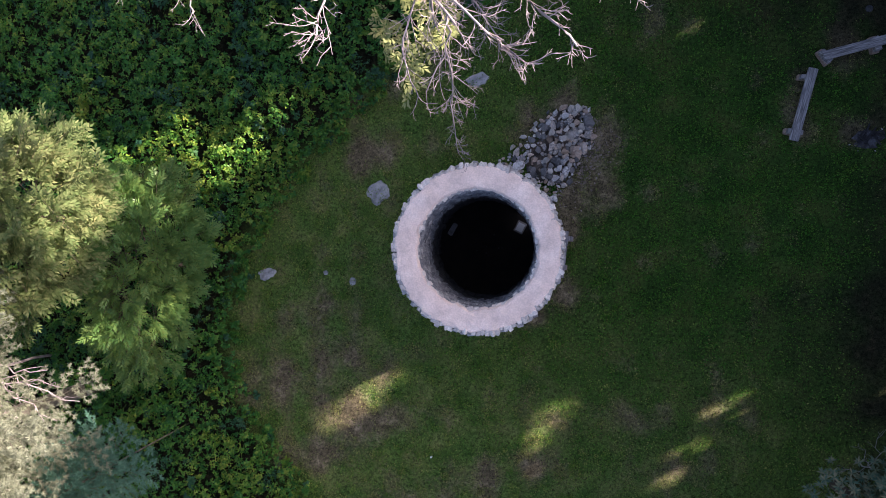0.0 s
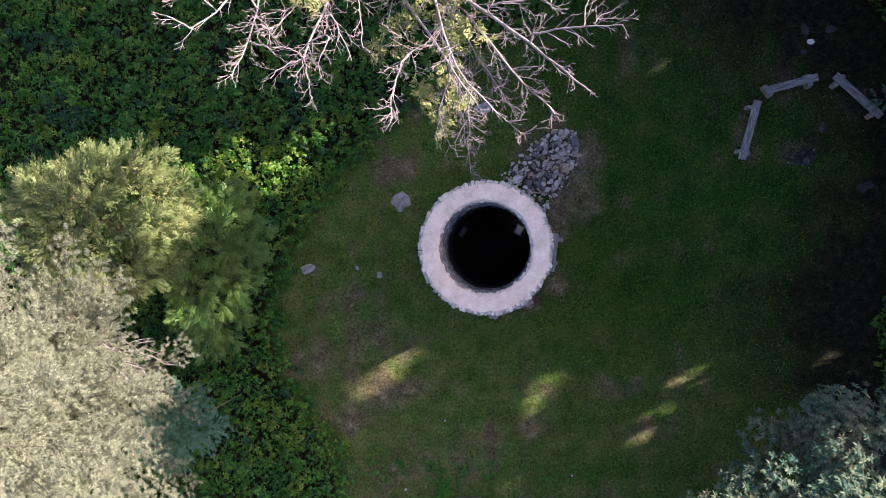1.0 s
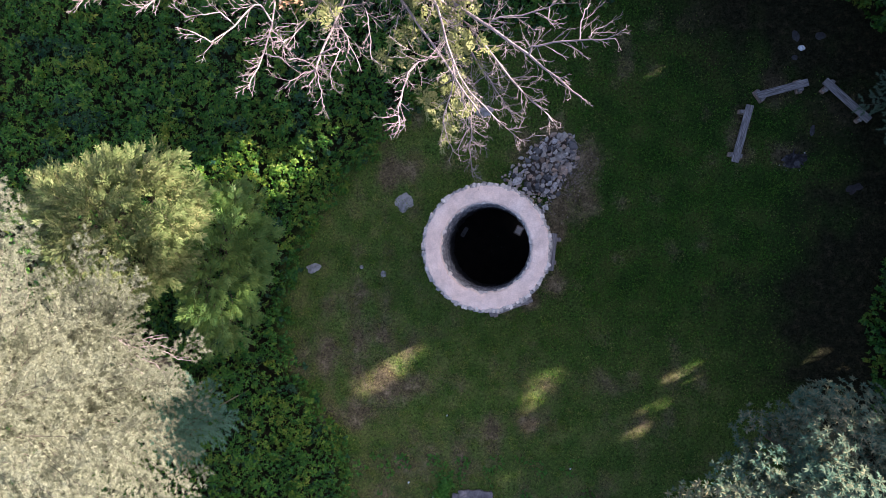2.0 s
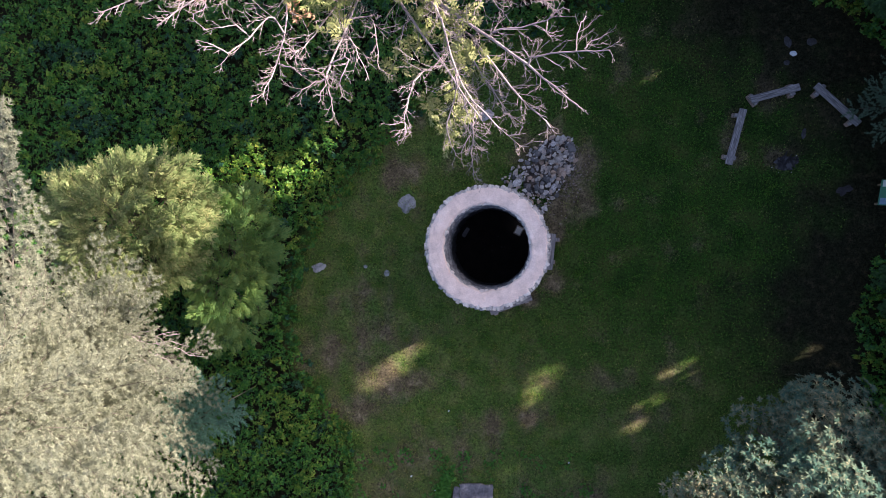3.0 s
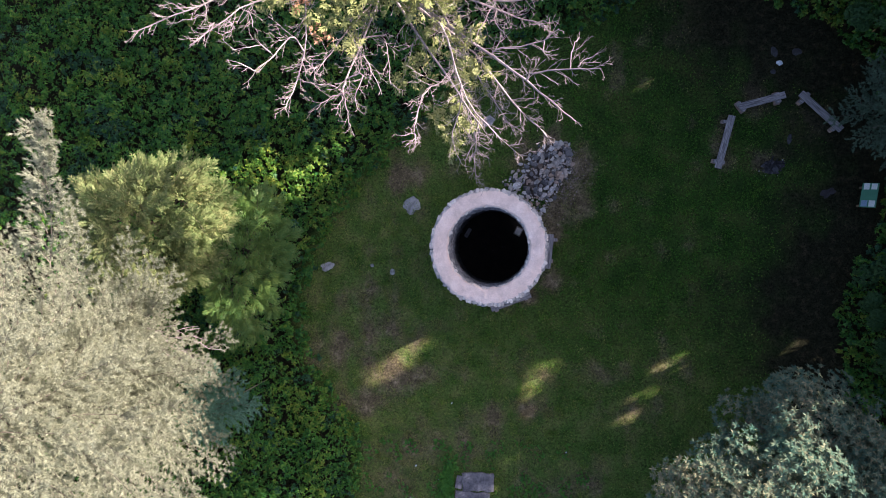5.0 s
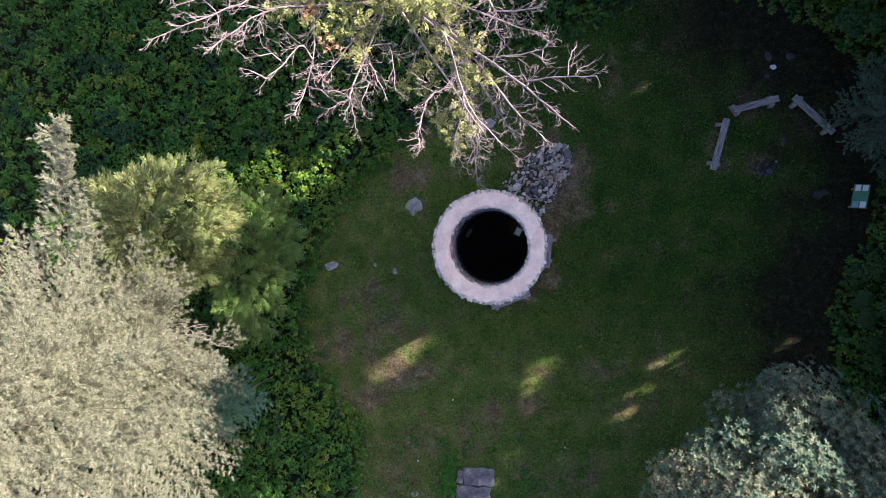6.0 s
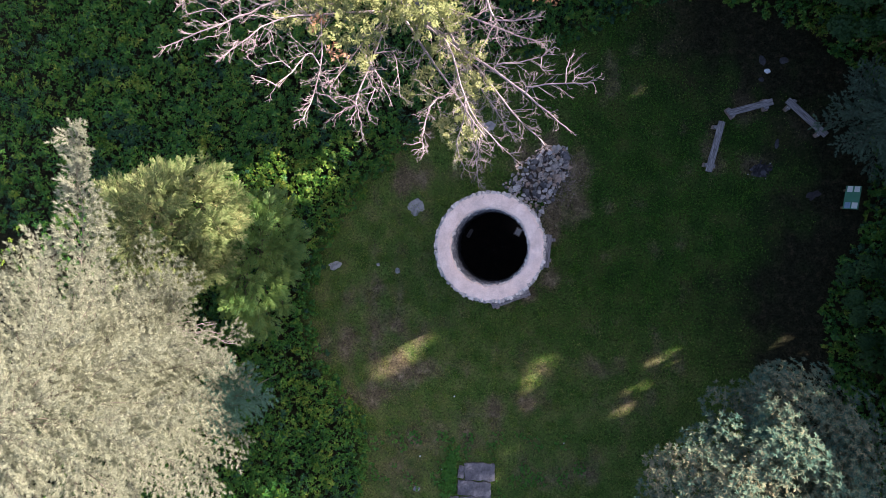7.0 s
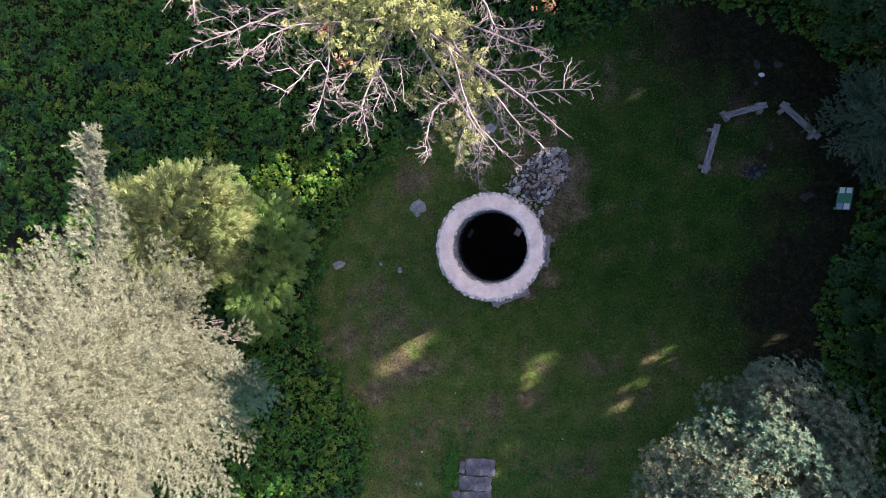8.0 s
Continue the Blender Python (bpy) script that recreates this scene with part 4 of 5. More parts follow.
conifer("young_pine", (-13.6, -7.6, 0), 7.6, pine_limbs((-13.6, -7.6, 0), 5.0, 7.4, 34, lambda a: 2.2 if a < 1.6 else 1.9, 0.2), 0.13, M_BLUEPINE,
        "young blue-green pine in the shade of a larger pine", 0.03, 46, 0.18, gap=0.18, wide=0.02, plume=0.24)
conifer("hemlock", (17.6, 5.7, 0), 6.8, pine_limbs((17.6, 5.7, 0), 2.6, 6.4, 58, lambda a: 3.2, -0.05), 0.09, M_HEMLOCK,
        "dark shaded hemlock behind the benches", 0.14, 30, 0.14, gap=0.13, wide=0.034, plume=0.2)


# openings cut in the canopy to place sun patches: ground place, height, width
OPENINGS = [(-7.9, -6.0, 0, 0.2), (-6.7, -6.8, 0, 0.45), (-7.2, -7.4, 0, 0.4), (-5.6, -5.8, 0, 0.22), (-4.9, -5.5, 0, 0.25), (-8.9, -6.9, 0, 0.2), (-9.4, -7.4, 0, 0.12), (-5.4, -4.6, 0, 0.20)]
OPENINGS += [(-4.8, -8.5, 0, 0.20), (-5.9, -10.8, 0, 0.14), (-7.9, -9.8, 0, 0.20), (-3.0, -9.2, 0, 0.12), (-1.2, -8.7, 0, 0.14), (1.4, -7.2, 0, 0.3), (0.9, -7.7, 0, 0.22), (1.7, -6.5, 0, 0.22)]
OPENINGS += [(1.3, -8.7, 0, 0.28), (0.7, -9.1, 0, 0.2), (-0.1, -11.5, 0, 0.18), (-0.9, -11.9, 0, 0.14), (-0.7, -12.9, 0, 0.26), (-1.1, -13.5, 0, 0.20), (7.8, -6.4, 0, 0.3), (8.4, -5.9, 0, 0.24)]
OPENINGS += [(7.4, -6.7, 0, 0.14), (6.3, -8.1, 0, 0.2), (6.2, -9.1, 0, 0.28), (6.7, -8.9, 0, 0.18), (6.2, -10.2, 0, 0.18), (7.2, -7.5, 0, 0.09), (9.3, -7.7, 0, 0.10), (5.2, -6.9, 0, 0.10)]
OPENINGS += [(4.9, 8.5, 0, 0.28), (6.9, 8.2, 0, 0.24), (-1.4, 2.4, 8.0, 0.24), (-1.4, 3.0, 9.6, 0.34), (-1.3, 3.4, 11.4, 0.36), (6.3, 7.6, 0, 0.10), (7.5, 7.6, 0, 0.10), (14.9, -5.6, 0, 0.24), (13.8, -5.2, 0, 0.12), (12.5, 9.4, 0, 0.10)]
OPENINGS += [(-11.6, 3.9, 1.4, 0.4), (-12.8, 4.4, 1.5, 0.4), (-10.4, 4.1, 1.3, 0.4), (-13.6, 4.7, 1.6, 0.35), (-9.6, 3.7, 1.1, 0.3), (-10.9, 3.1, 1.1, 0.25), (-10.2, -11.2, 1.4, 0.1), (-9.4, -12.4, 1.2, 0.08)]
OPENINGS += [(7.5, -7.2, 9.2, 0.5), (8.5, -7.9, 10.0, 0.5), (7.0, -8.4, 9.6, 0.4), (9.2, -7.0, 8.6, 0.3), (8.2, -9.4, 11.0, 0.5), (9.0, -10.4, 11.8, 0.5), (19.0, -4.4, 2.6, 0.12)]


# and many finer ones between the leaves
fleck = random.Random(31)
OPENINGS += [(fleck.uniform(-9, 9.5), fleck.uniform(-10.5, -6.2), 0, fleck.uniform(0.02, 0.1)) for _ in range(40)]
OPENINGS += [(fleck.uniform(3, 10), fleck.uniform(8.2, 10.5), 0, fleck.uniform(0.02, 0.07)) for _ in range(8)]
OPENINGS += [(fleck.uniform(12.5, 15.5), fleck.uniform(-6.2, -4.6), 0, fleck.uniform(0.03, 0.1)) for _ in range(8)]


def open_to_sun(pts):
    """Which points stand in one of the openings."""
    u = np.array(sun_from)
    hit = np.zeros(len(pts), bool)
    for x, y, z, r in OPENINGS:
        d = pts - np.array([x, y, z])
        d = d - (d @ u)[:, None] * u
        hit |= np.linalg.norm(d, axis=1) < r * 2.0 * np.abs(rng.normal(0, 1, len(pts))) + 0.07
    return hit & (rng.uniform(0, 1, len(pts)) < 0.965)


def crown_points(centre, size, clumps, per, clump_r, low=-0.25):
    """Points and outward ways on the upper skins of many small clumps that fill an uneven crown."""
    pts, ways = [], []
    c0 = np.array(centre)
    for _ in range(clumps):
        d = spread(1)[0]
        while d[2] < low:
            d = spread(1)[0]
        q = rng.uniform(0.55, 1.0) ** 0.6
        c = c0 + d * np.array(size) * q * (1 + 0.09 * math.sin(5 * math.atan2(d[1], d[0]) + c0[0]))
        r = clump_r * rng.uniform(0.6, 1.25)
        s = spread(per, 0.45)
        pts.append(c + s * r * rng.uniform(0.55, 1.05, (per, 1)) * np.array([1.1, 1.1, 0.75]))
        ways.append(s + d * 0.5)
    return np.concatenate(pts), unit(np.concatenate(ways))


def sprays(centre, size, shoots, fronds, reach, low=0.0):
    """Leafy shoots standing out all round a crown: where each feathered leaf springs from and its way."""
    i = np.arange(shoots)
    z = low + (1 - low) * (i + rng.uniform(0, 1, shoots)) / shoots
    a = i * 2.39996 + rng.normal(0, 0.3, shoots)
    h = np.sqrt(np.maximum(0, 1 - z * z))
    d = np.stack([h * np.cos(a), h * np.sin(a), z], 1)
    lobe = 1 - 0.15 * np.maximum(0, np.cos(a - 2.4)) + 0.11 * np.sin(3 * a + centre[0]) + 0.08 * np.sin(7 * a + 5 * z)
    q = rng.uniform(0.45, 1.0, shoots) ** 0.6 * lobe
    start = np.array(centre) + d * np.array(size) * q[:, None]
    axis = unit(d * np.array([1, 1, 0.35]) + np.array([0, 0, 0.12]) + rng.normal(0, 0.42, (shoots, 3)) * np.array([1, 1, 0.5]))
    side = unit(np.cross(axis, np.array([0, 0, 1.0])))
    up = np.cross(side, axis)
    s = (np.arange(fronds) + 0.5) / fronds
    turn = np.arange(fronds) * 2.6 + rng.uniform(0, 6.28, (shoots, 1))
    out = side[:, None] * np.cos(turn)[..., None] + up[:, None] * (0.45 * np.sin(turn))[..., None]
    way = axis[:, None] * (0.55 + 0.6 * s)[None, :, None] + out * (1.1 - 0.7 * s)[None, :, None] - np.array([0, 0, 0.18])
    base = start[:, None] + axis[:, None] * (reach * (0.15 + 0.85 * s))[None, :, None]
    return base.reshape(-1, 3), way.reshape(-1, 3), start, axis


def spaced(pts, gap):
    """The first of all points that lie closer together than a gap."""
    taken, keep = {}, []
    for i, p in enumerate(pts):
        c = tuple(int(v // gap) for v in p)
        near = [q for a in (-1, 0, 1) for b in (-1, 0, 1) for e in (-1, 0, 1) for q in taken.get((c[0] + a, c[1] + b, c[2] + e), ())]
        if all((p[0] - q[0]) ** 2 + (p[1] - q[1]) ** 2 + (p[2] - q[2]) ** 2 > gap * gap for q in near):
            taken.setdefault(c, []).append(p)
            keep.append(i)
    return np.array(keep)


def broadleaf(name, base, centre, size, clumps, per, clump_r, style, mat, label, bark=M_BARK, trunk_r=0.18, low=-0.25, leaf=0.14, group="", plume=0.0):
    t = thing(name, label, "tree", base, group)
    b = np.array(base)
    if style == "pinnate":
        pts, ways, start, axis = sprays(np.array(centre) - b, size, clumps, per, plume, low)
    else:
        pts, ways = crown_points(np.array(centre) - b, size, clumps, per, clump_r, low)
    if name == "maple_tree":
        shut = ~open_to_sun(pts + b)
        pts, ways = pts[shut], ways[shut]
    if style == "pinnate":
        at, way, nor, ln = pinnate(pts, ways, 4, leaf * 2.4, leaf)
        me = leaves("crown", at, way, nor, ln, ln * 0.36, mat)
    elif style == "whorl":
        keep = spaced(pts, leaf * 1.05)
        at, way, nor, ln = rosettes(pts[keep], ways[keep] + np.array([0, 0, 0.7]), 12, leaf, 0.4, 0.25)
        me = leaves("crown", at, way, nor, ln, ln * 0.28, mat)
    else:
        at, way, nor, ln = rosettes(pts, ways + np.array([0, 0, 0.8]), 4, leaf, 0.1)
        me = leaves("crown", at, way, nor, ln, ln * 0.8, mat)
    wood = Tubes()
    c = Vector(centre) - Vector(base)
    wood.add([(0, 0, -0.1), c * 0.35, c * 0.75, c + Vector((0, 0, size[2] * 0.5))], trunk_r, trunk_r * 0.25, 8)
    for i in range(14):
        d = Vector(spread(1, 0.5)[0])
        a = c * rng.uniform(0.55, 0.95)
        e = c + Vector((d.x * size[0], d.y * size[1], d.z * size[2])) * 0.85
        limb = Tubes()
        limb.add(bent(a, e, 0.1, 4, 0.12), trunk_r * 0.35, 0.012, 5)
        child("limb", limb.mesh("limb", bark), t)
    if style == "pinnate":
        for p, d in zip(start, axis):
            wood.add([Vector(p) - Vector(d) * 0.5, Vector(p) + Vector(d) * plume], 0.014, 0.006, 3)
    child("trunk", wood.mesh("trunk", bark), t)
    child("crown", me, t)
    return t


broadleaf("hickory_tree", (-16.0, 0.9, 0), (-16.2, 0.9, 6.2), (3.0, 2.7, 2.6), 400, 9, 0, "pinnate", M_HICKORY,
          "sunlit yellow-green hickory with feathered leaves", leaf=0.19, plume=0.75, low=-0.1)
broadleaf("hickory_sapling", (-13.3, -1.0, 0), (-13.2, -0.6, 3.5), (2.0, 3.4, 1.5), 280, 9, 0, "pinnate", M_GREEN,
          "shaded green hickory sapling at the lawn's edge", trunk_r=0.1, leaf=0.17, plume=0.6, low=-0.1)
broadleaf("oak_tree", (10.0, -12.2, 0), (9.9, -12.0, 7.6), (5.3, 5.5, 4.7), 220, 80, 0.85, "whorl", M_OAK,
          "tall oak with blue-green whorled leaves, sunlit at its top", trunk_r=0.3, leaf=0.18, low=-0.05)
broadleaf("oak_tree", (11.9, -9.0, 0), (11.6, -8.7, 5.7), (3.4, 3.4, 3.2), 85, 80, 0.8, "whorl", M_OAK,
          "smaller shaded oak leaning against a taller one", trunk_r=0.2, leaf=0.18, low=-0.05)
broadleaf("maple_tree", (17.8, 13.8, 0), (17.4, 13.4, 4.0), (4.7, 4.2, 3.0), 130, 110, 0.52, "round", M_MAPLE,
          "dark green shaded maple at the clearing's edge", trunk_r=0.22, leaf=0.095)
broadleaf("maple_sapling", (19.6, -2.8, 0), (19.4, -3.0, 2.0), (3.3, 3.3, 2.0), 75, 110, 0.5, "round", M_MAPLE,
          "low dark maple sapling at the clearing's edge", trunk_r=0.09, leaf=0.105)


# ---- the dying ash: bleached bare limbs with a few living sprays ----
def build_ash():
    base = Vector((-4.5, 12.5, 0))
    t = thing("dying_ash", "dying ash tree with bleached bare branches and few green leaves", "tree", base)
    fork = Vector((-3.7, 8.8, 13.6))
    trunk = Tubes()
    trunk.add([base + Vector((0, 0, -0.1)), Vector((-4.4, 11.6, 5)), Vector((-4.0, 10.0, 10)), fork], 0.32, 0.17, 9)
    child("trunk", trunk.mesh("trunk", M_DEADWOOD), t, Matrix.Translation(-base))
    def grow(wood, a, d, ln, r, depth):
        """A gently curved twig with short side twigs at open angles, its tip turning up."""
        pts, p, n = [a.copy()], a.copy(), 5
        for i in range(n):
            d = (d + Vector(rng.normal(0, 0.13, 3)) + Vector((0, 0, 0.07))).normalized()
            p = p + d * ln / n
            pts.append(p.copy())
            if depth and 0 < i < n - 1 and rng.uniform() < 0.66:
                s = d.cross(Vector(rng.normal(0, 1, 3))).normalized()
                grow(wood, p, (d + s * rng.uniform(0.6, 1.4)).normalized(), ln * rng.uniform(0.3, 0.55), r * 0.8, depth - 1)
        wood.add(pts, r, r * 0.55, 4 if depth else 3)

    def bough(start, ways, r0, r1, twigs):
        """A crooked limb from the fork, or from a bend of another limb, through its bends; twigs along its outer part."""
        if isinstance(start, list):
            near = min(range(len(start) - 1), key=lambda i: (start[i] - Vector(ways[0])).length)
            knots = [start[near]] + [Vector(w) for w in ways]
        else:
            knots = [Vector(w) for w in ways]
        pts = []
        for i in range(len(knots) - 1):
            a, b = knots[i], knots[i + 1]
            before, after = knots[max(i - 1, 0)], knots[min(i + 2, len(knots) - 1)]
            for j in range(5):
                w = j / 5
                h1, h2 = (b - before) * 0.5, (after - a) * 0.5
                q = a * (2 * w ** 3 - 3 * w * w + 1) + h1 * (w ** 3 - 2 * w * w + w) + b * (3 * w * w - 2 * w ** 3) + h2 * (w ** 3 - w * w)
                pts.append(q + Vector(rng.normal(0, 0.016, 3)) * (1 if pts else 0))
        pts.append(knots[-1])
        if not isinstance(start, list):
            pts = [start.lerp(pts[0], 0.5 * j) + Vector(rng.normal(0, 0.05, 3)) * j for j in range(2)] + pts
        wood = Tubes()
        wood.add(pts, r0 * 0.88, r1 * 0.85, 7 if r0 > 0.03 else 5)
        run = sum((q - p).length for p, q in zip(pts, pts[1:]))
        count = max(5, int(run * 7.0 * twigs))
        for i in range(count):
            w = (0.3 if r0 > 0.04 else 0.12) + (0.7 if r0 > 0.04 else 0.88) * (i + rng.uniform(0, 1)) / count
            j = min(len(pts) - 2, int(w * (len(pts) - 1)))
            d = (pts[j + 1] - pts[j]).normalized()
            s = d.cross(Vector(rng.normal(0, 1, 3))).normalized()
            s.z *= 0.6
            ln = rng.uniform(0.3, 1.0) * (1.25 - 0.76 * w) * min(1.0, 0.55 + 0.2 * run)
            grow(wood, pts[j].lerp(pts[j + 1], rng.uniform()), (d + s * rng.uniform(0.6, 1.3)).normalized(), ln, max(0.005, min(0.008, r0 * 0.3)), 2 if ln > 0.4 else 1)
        child("branch", wood.mesh("branch", M_DEADWOOD), t, Matrix.Translation(-base))
        return pts

    # limbs over the lawn
    r1 = bough(fork, [(-3.98, 8.24, 13.60), (-2.55, 6.91, 14.10), (-0.04, 4.90, 14.60), (1.60, 3.39, 15.10)], 0.085, 0.022, 1)
    bough(fork, [(-3.30, 7.54, 13.60), (-1.45, 6.00, 13.70), (-0.04, 4.23, 13.80), (1.01, 3.09, 13.90)], 0.062, 0.02, 1)
    r3 = bough(r1, [(0.49, 4.67, 14.90), (1.33, 4.67, 15.20), (2.31, 4.59, 15.50)], 0.036, 0.014, 1.3)
    bough(r3, [(1.63, 5.30, 15.05), (1.82, 5.64, 14.90)], 0.02, 0.011, 1)
    bough(r3, [(1.84, 4.85, 15.25), (2.28, 5.06, 15.30)], 0.018, 0.01, 1)
    r4 = bough(fork, [(-3.15, 7.98, 13.90), (-1.95, 7.31, 14.43), (-0.13, 6.32, 14.97), (0.81, 5.83, 15.50)], 0.05, 0.015, 1.3)
    r5 = bough(fork, [(-2.72, 9.33, 14.20), (-1.02, 7.86, 14.63), (-0.44, 6.69, 15.07), (0.81, 6.56, 15.50)], 0.05, 0.015, 1.2)
    bough(r5, [(-0.74, 6.20, 15.00), (-1.00, 5.77, 15.00)], 0.02, 0.01, 0.8)
    r6 = bough(r1, [(-0.48, 5.44, 14.67), (0.66, 5.50, 15.03), (1.23, 5.71, 15.40)], 0.03, 0.012, 1.2)
    bough(r6, [(0.87, 5.10, 15.25), (1.16, 5.03, 15.30)], 0.016, 0.01, 0.6)
    bough(r4, [(-0.48, 6.11, 14.95), (-0.16, 5.70, 15.10)], 0.02, 0.01, 1)
    r7 = bough(fork, [(-3.98, 8.14, 13.60), (-3.25, 6.95, 13.90), (-1.83, 4.75, 14.20), (-0.85, 3.29, 14.50)], 0.06, 0.022, 1)
    r8 = bough(fork, [(-3.67, 7.90, 13.70), (-2.05, 6.29, 14.33), (-1.27, 4.01, 14.97), (0.18, 2.34, 15.60)], 0.052, 0.014, 1.2)
    bough(r7, [(-1.23, 3.47, 11.63), (-1.40, 3.09, 9.77), (-1.42, 2.38, 7.90)], 0.026, 0.012, 0.9)
    bough(r8, [(-1.52, 4.03, 14.07), (-1.79, 3.19, 13.83), (-1.56, 2.44, 13.60)], 0.024, 0.011, 1.1)
    bough(r7, [(-1.06, 3.15, 14.00), (-1.41, 2.47, 13.80)], 0.022, 0.011, 1.1)
    # limbs over the thicket
    bough(r7, [(-2.42, 4.35, 14.80), (-2.67, 3.21, 15.40), (-2.53, 2.64, 16.00)], 0.03, 0.014, 1.2)
    l2 = bough(fork, [(-3.98, 8.14, 13.60), (-4.05, 6.97, 14.20), (-4.77, 4.69, 14.80), (-4.71, 4.19, 15.40)], 0.05, 0.022, 1)
    bough(l2, [(-4.54, 3.63, 15.50), (-4.44, 3.21, 15.60)], 0.018, 0.011, 1)
    bough(l2, [(-5.15, 4.01, 15.45), (-5.38, 3.69, 15.60)], 0.018, 0.011, 1)
    bough(l2, [(-4.98, 4.41, 15.40), (-5.32, 4.39, 15.60)], 0.016, 0.01, 0.8)
    bough(l2, [(-4.77, 3.88, 15.45), (-4.87, 3.55, 15.50)], 0.014, 0.01, 0.6)
    bough(l2, [(-4.21, 4.80, 15.03), (-4.38, 4.12, 15.27), (-4.23, 3.68, 15.50)], 0.022, 0.01, 1)
    l3 = bough(fork, [(-4.04, 7.49, 13.80), (-4.78, 6.38, 14.37), (-5.48, 5.14, 14.93), (-5.63, 4.95, 15.50)], 0.032, 0.012, 1)
    bough(l3, [(-5.33, 5.44, 15.00), (-5.71, 5.20, 15.40)], 0.016, 0.01, 0.8)
    l4 = bough(fork, [(-5.11, 9.18, 13.80), (-6.00, 7.99, 14.47), (-5.89, 5.46, 15.13), (-6.19, 3.70, 15.80)], 0.046, 0.013, 1)
    bough(l4, [(-5.59, 4.48, 15.40), (-5.27, 4.21, 15.60)], 0.014, 0.01, 0.4)
    l5 = bough(l4, [(-6.17, 5.75, 15.50), (-6.75, 4.72, 16.20), (-7.03, 4.66, 16.90)], 0.03, 0.014, 0.7)
    bough(l5, [(-6.74, 5.35, 16.10), (-7.33, 5.09, 16.60)], 0.02, 0.012, 0.8)
    l6 = bough(fork, [(-4.14, 7.59, 13.80), (-5.65, 7.25, 14.67), (-7.23, 6.78, 15.53), (-8.64, 5.33, 16.40)], 0.052, 0.013, 1.1)
    bough(l6, [(-7.63, 5.97, 15.90), (-7.81, 5.62, 16.20)], 0.018, 0.011, 1.4)
    bough(l6, [(-7.30, 6.44, 15.60), (-7.13, 5.98, 15.80)], 0.016, 0.01, 1.2)
    bough(l6, [(-8.14, 6.08, 16.00), (-8.27, 5.72, 16.20)], 0.016, 0.01, 1.2)
    l7 = bough(fork, [(-4.70, 8.54, 13.90), (-7.34, 8.00, 14.27), (-9.17, 7.19, 14.63), (-11.17, 6.30, 15.00)], 0.052, 0.014, 1)
    bough(l7, [(-9.48, 7.48, 15.00), (-10.26, 7.25, 15.20)], 0.018, 0.011, 0.8)
    bough(l7, [(-9.09, 6.79, 14.80), (-9.78, 6.53, 15.00)], 0.016, 0.01, 0.8)
    bough(l7, [(-8.65, 7.76, 14.90), (-9.09, 7.50, 15.20)], 0.018, 0.01, 1)
    l9 = bough(fork, [(-5.06, 9.37, 14.00), (-9.11, 9.25, 14.33), (-10.55, 8.51, 14.67), (-10.47, 7.67, 15.00)], 0.045, 0.014, 1)
    bough(l9, [(-10.96, 8.39, 15.00), (-11.40, 7.77, 15.20)], 0.02, 0.012, 1)
    bough(r7, [(-3.01, 6.10, 13.55), (-3.48, 5.01, 13.10)], 0.018, 0.01, 0.8)
    bough(l2, [(-3.69, 5.93, 14.50), (-3.41, 4.48, 15.00)], 0.026, 0.011, 1)
    bough(l2, [(-4.21, 5.34, 14.70), (-3.63, 4.15, 15.20)], 0.026, 0.011, 1.1)
    # lower, greyer limbs in the shade of the others
    g1 = bough(fork, [(-2.58, 8.43, 10.50), (-1.26, 6.05, 10.33), (-0.60, 5.03, 10.17), (0.02, 4.04, 10.00)], 0.04, 0.012, 1)
    bough(g1, [(-0.27, 4.37, 10.10), (0.40, 3.99, 10.00)], 0.014, 0.009, 1)
    bough(g1, [(-1.27, 5.07, 10.05), (-0.84, 4.32, 9.80)], 0.014, 0.009, 1)
    # limbs on the far side
    for far in ((-9.0, 12.0, 16.0), (-7.0, 14.0, 16.0), (-3.0, 14.5, 17.0), (1.5, 12.5, 16.5), (2.5, 10.0, 16.0)):
        bough(fork, [fork.lerp(Vector(far), 0.3) + Vector((0, 0, 0.5)), far], 0.06, 0.014, 1)
    # living sprays, in loose groups
    groups = [(-6.7, 7.9, 14.8, 0.50, 60), (-5.7, 7.7, 15.0, 0.60, 90), (-4.8, 7.3, 15.0, 0.60, 110), (-3.7, 7.5, 15.2, 0.70, 130), (-2.6, 7.3, 15.2, 0.70, 130), (-2.1, 7.0, 15.0, 0.50, 60), (-5.1, 6.5, 15.0, 0.40, 50), (-4.4, 6.5, 15.0, 0.35, 35), (-7.0, 7.0, 15.0, 0.35, 35), (-6.4, 7.2, 15.0, 0.30, 25), (-3.9, 7.1, 14.8, 0.40, 60)]
    groups += [(-2.9, 7.0, 14.6, 0.40, 50), (-2.3, 6.2, 14.0, 0.40, 45), (-1.9, 6.8, 14.4, 0.40, 40), (-1.6, 5.8, 14.0, 0.40, 50), (-1.2, 6.0, 14.4, 0.25, 22), (-1.1, 5.1, 14.0, 0.35, 40), (-1.5, 4.8, 13.8, 0.40, 50), (-2.6, 5.6, 13.4, 0.25, 22), (-2.9, 5.5, 13.2, 0.22, 18), (-2.8, 5.0, 13.0, 0.22, 16)]
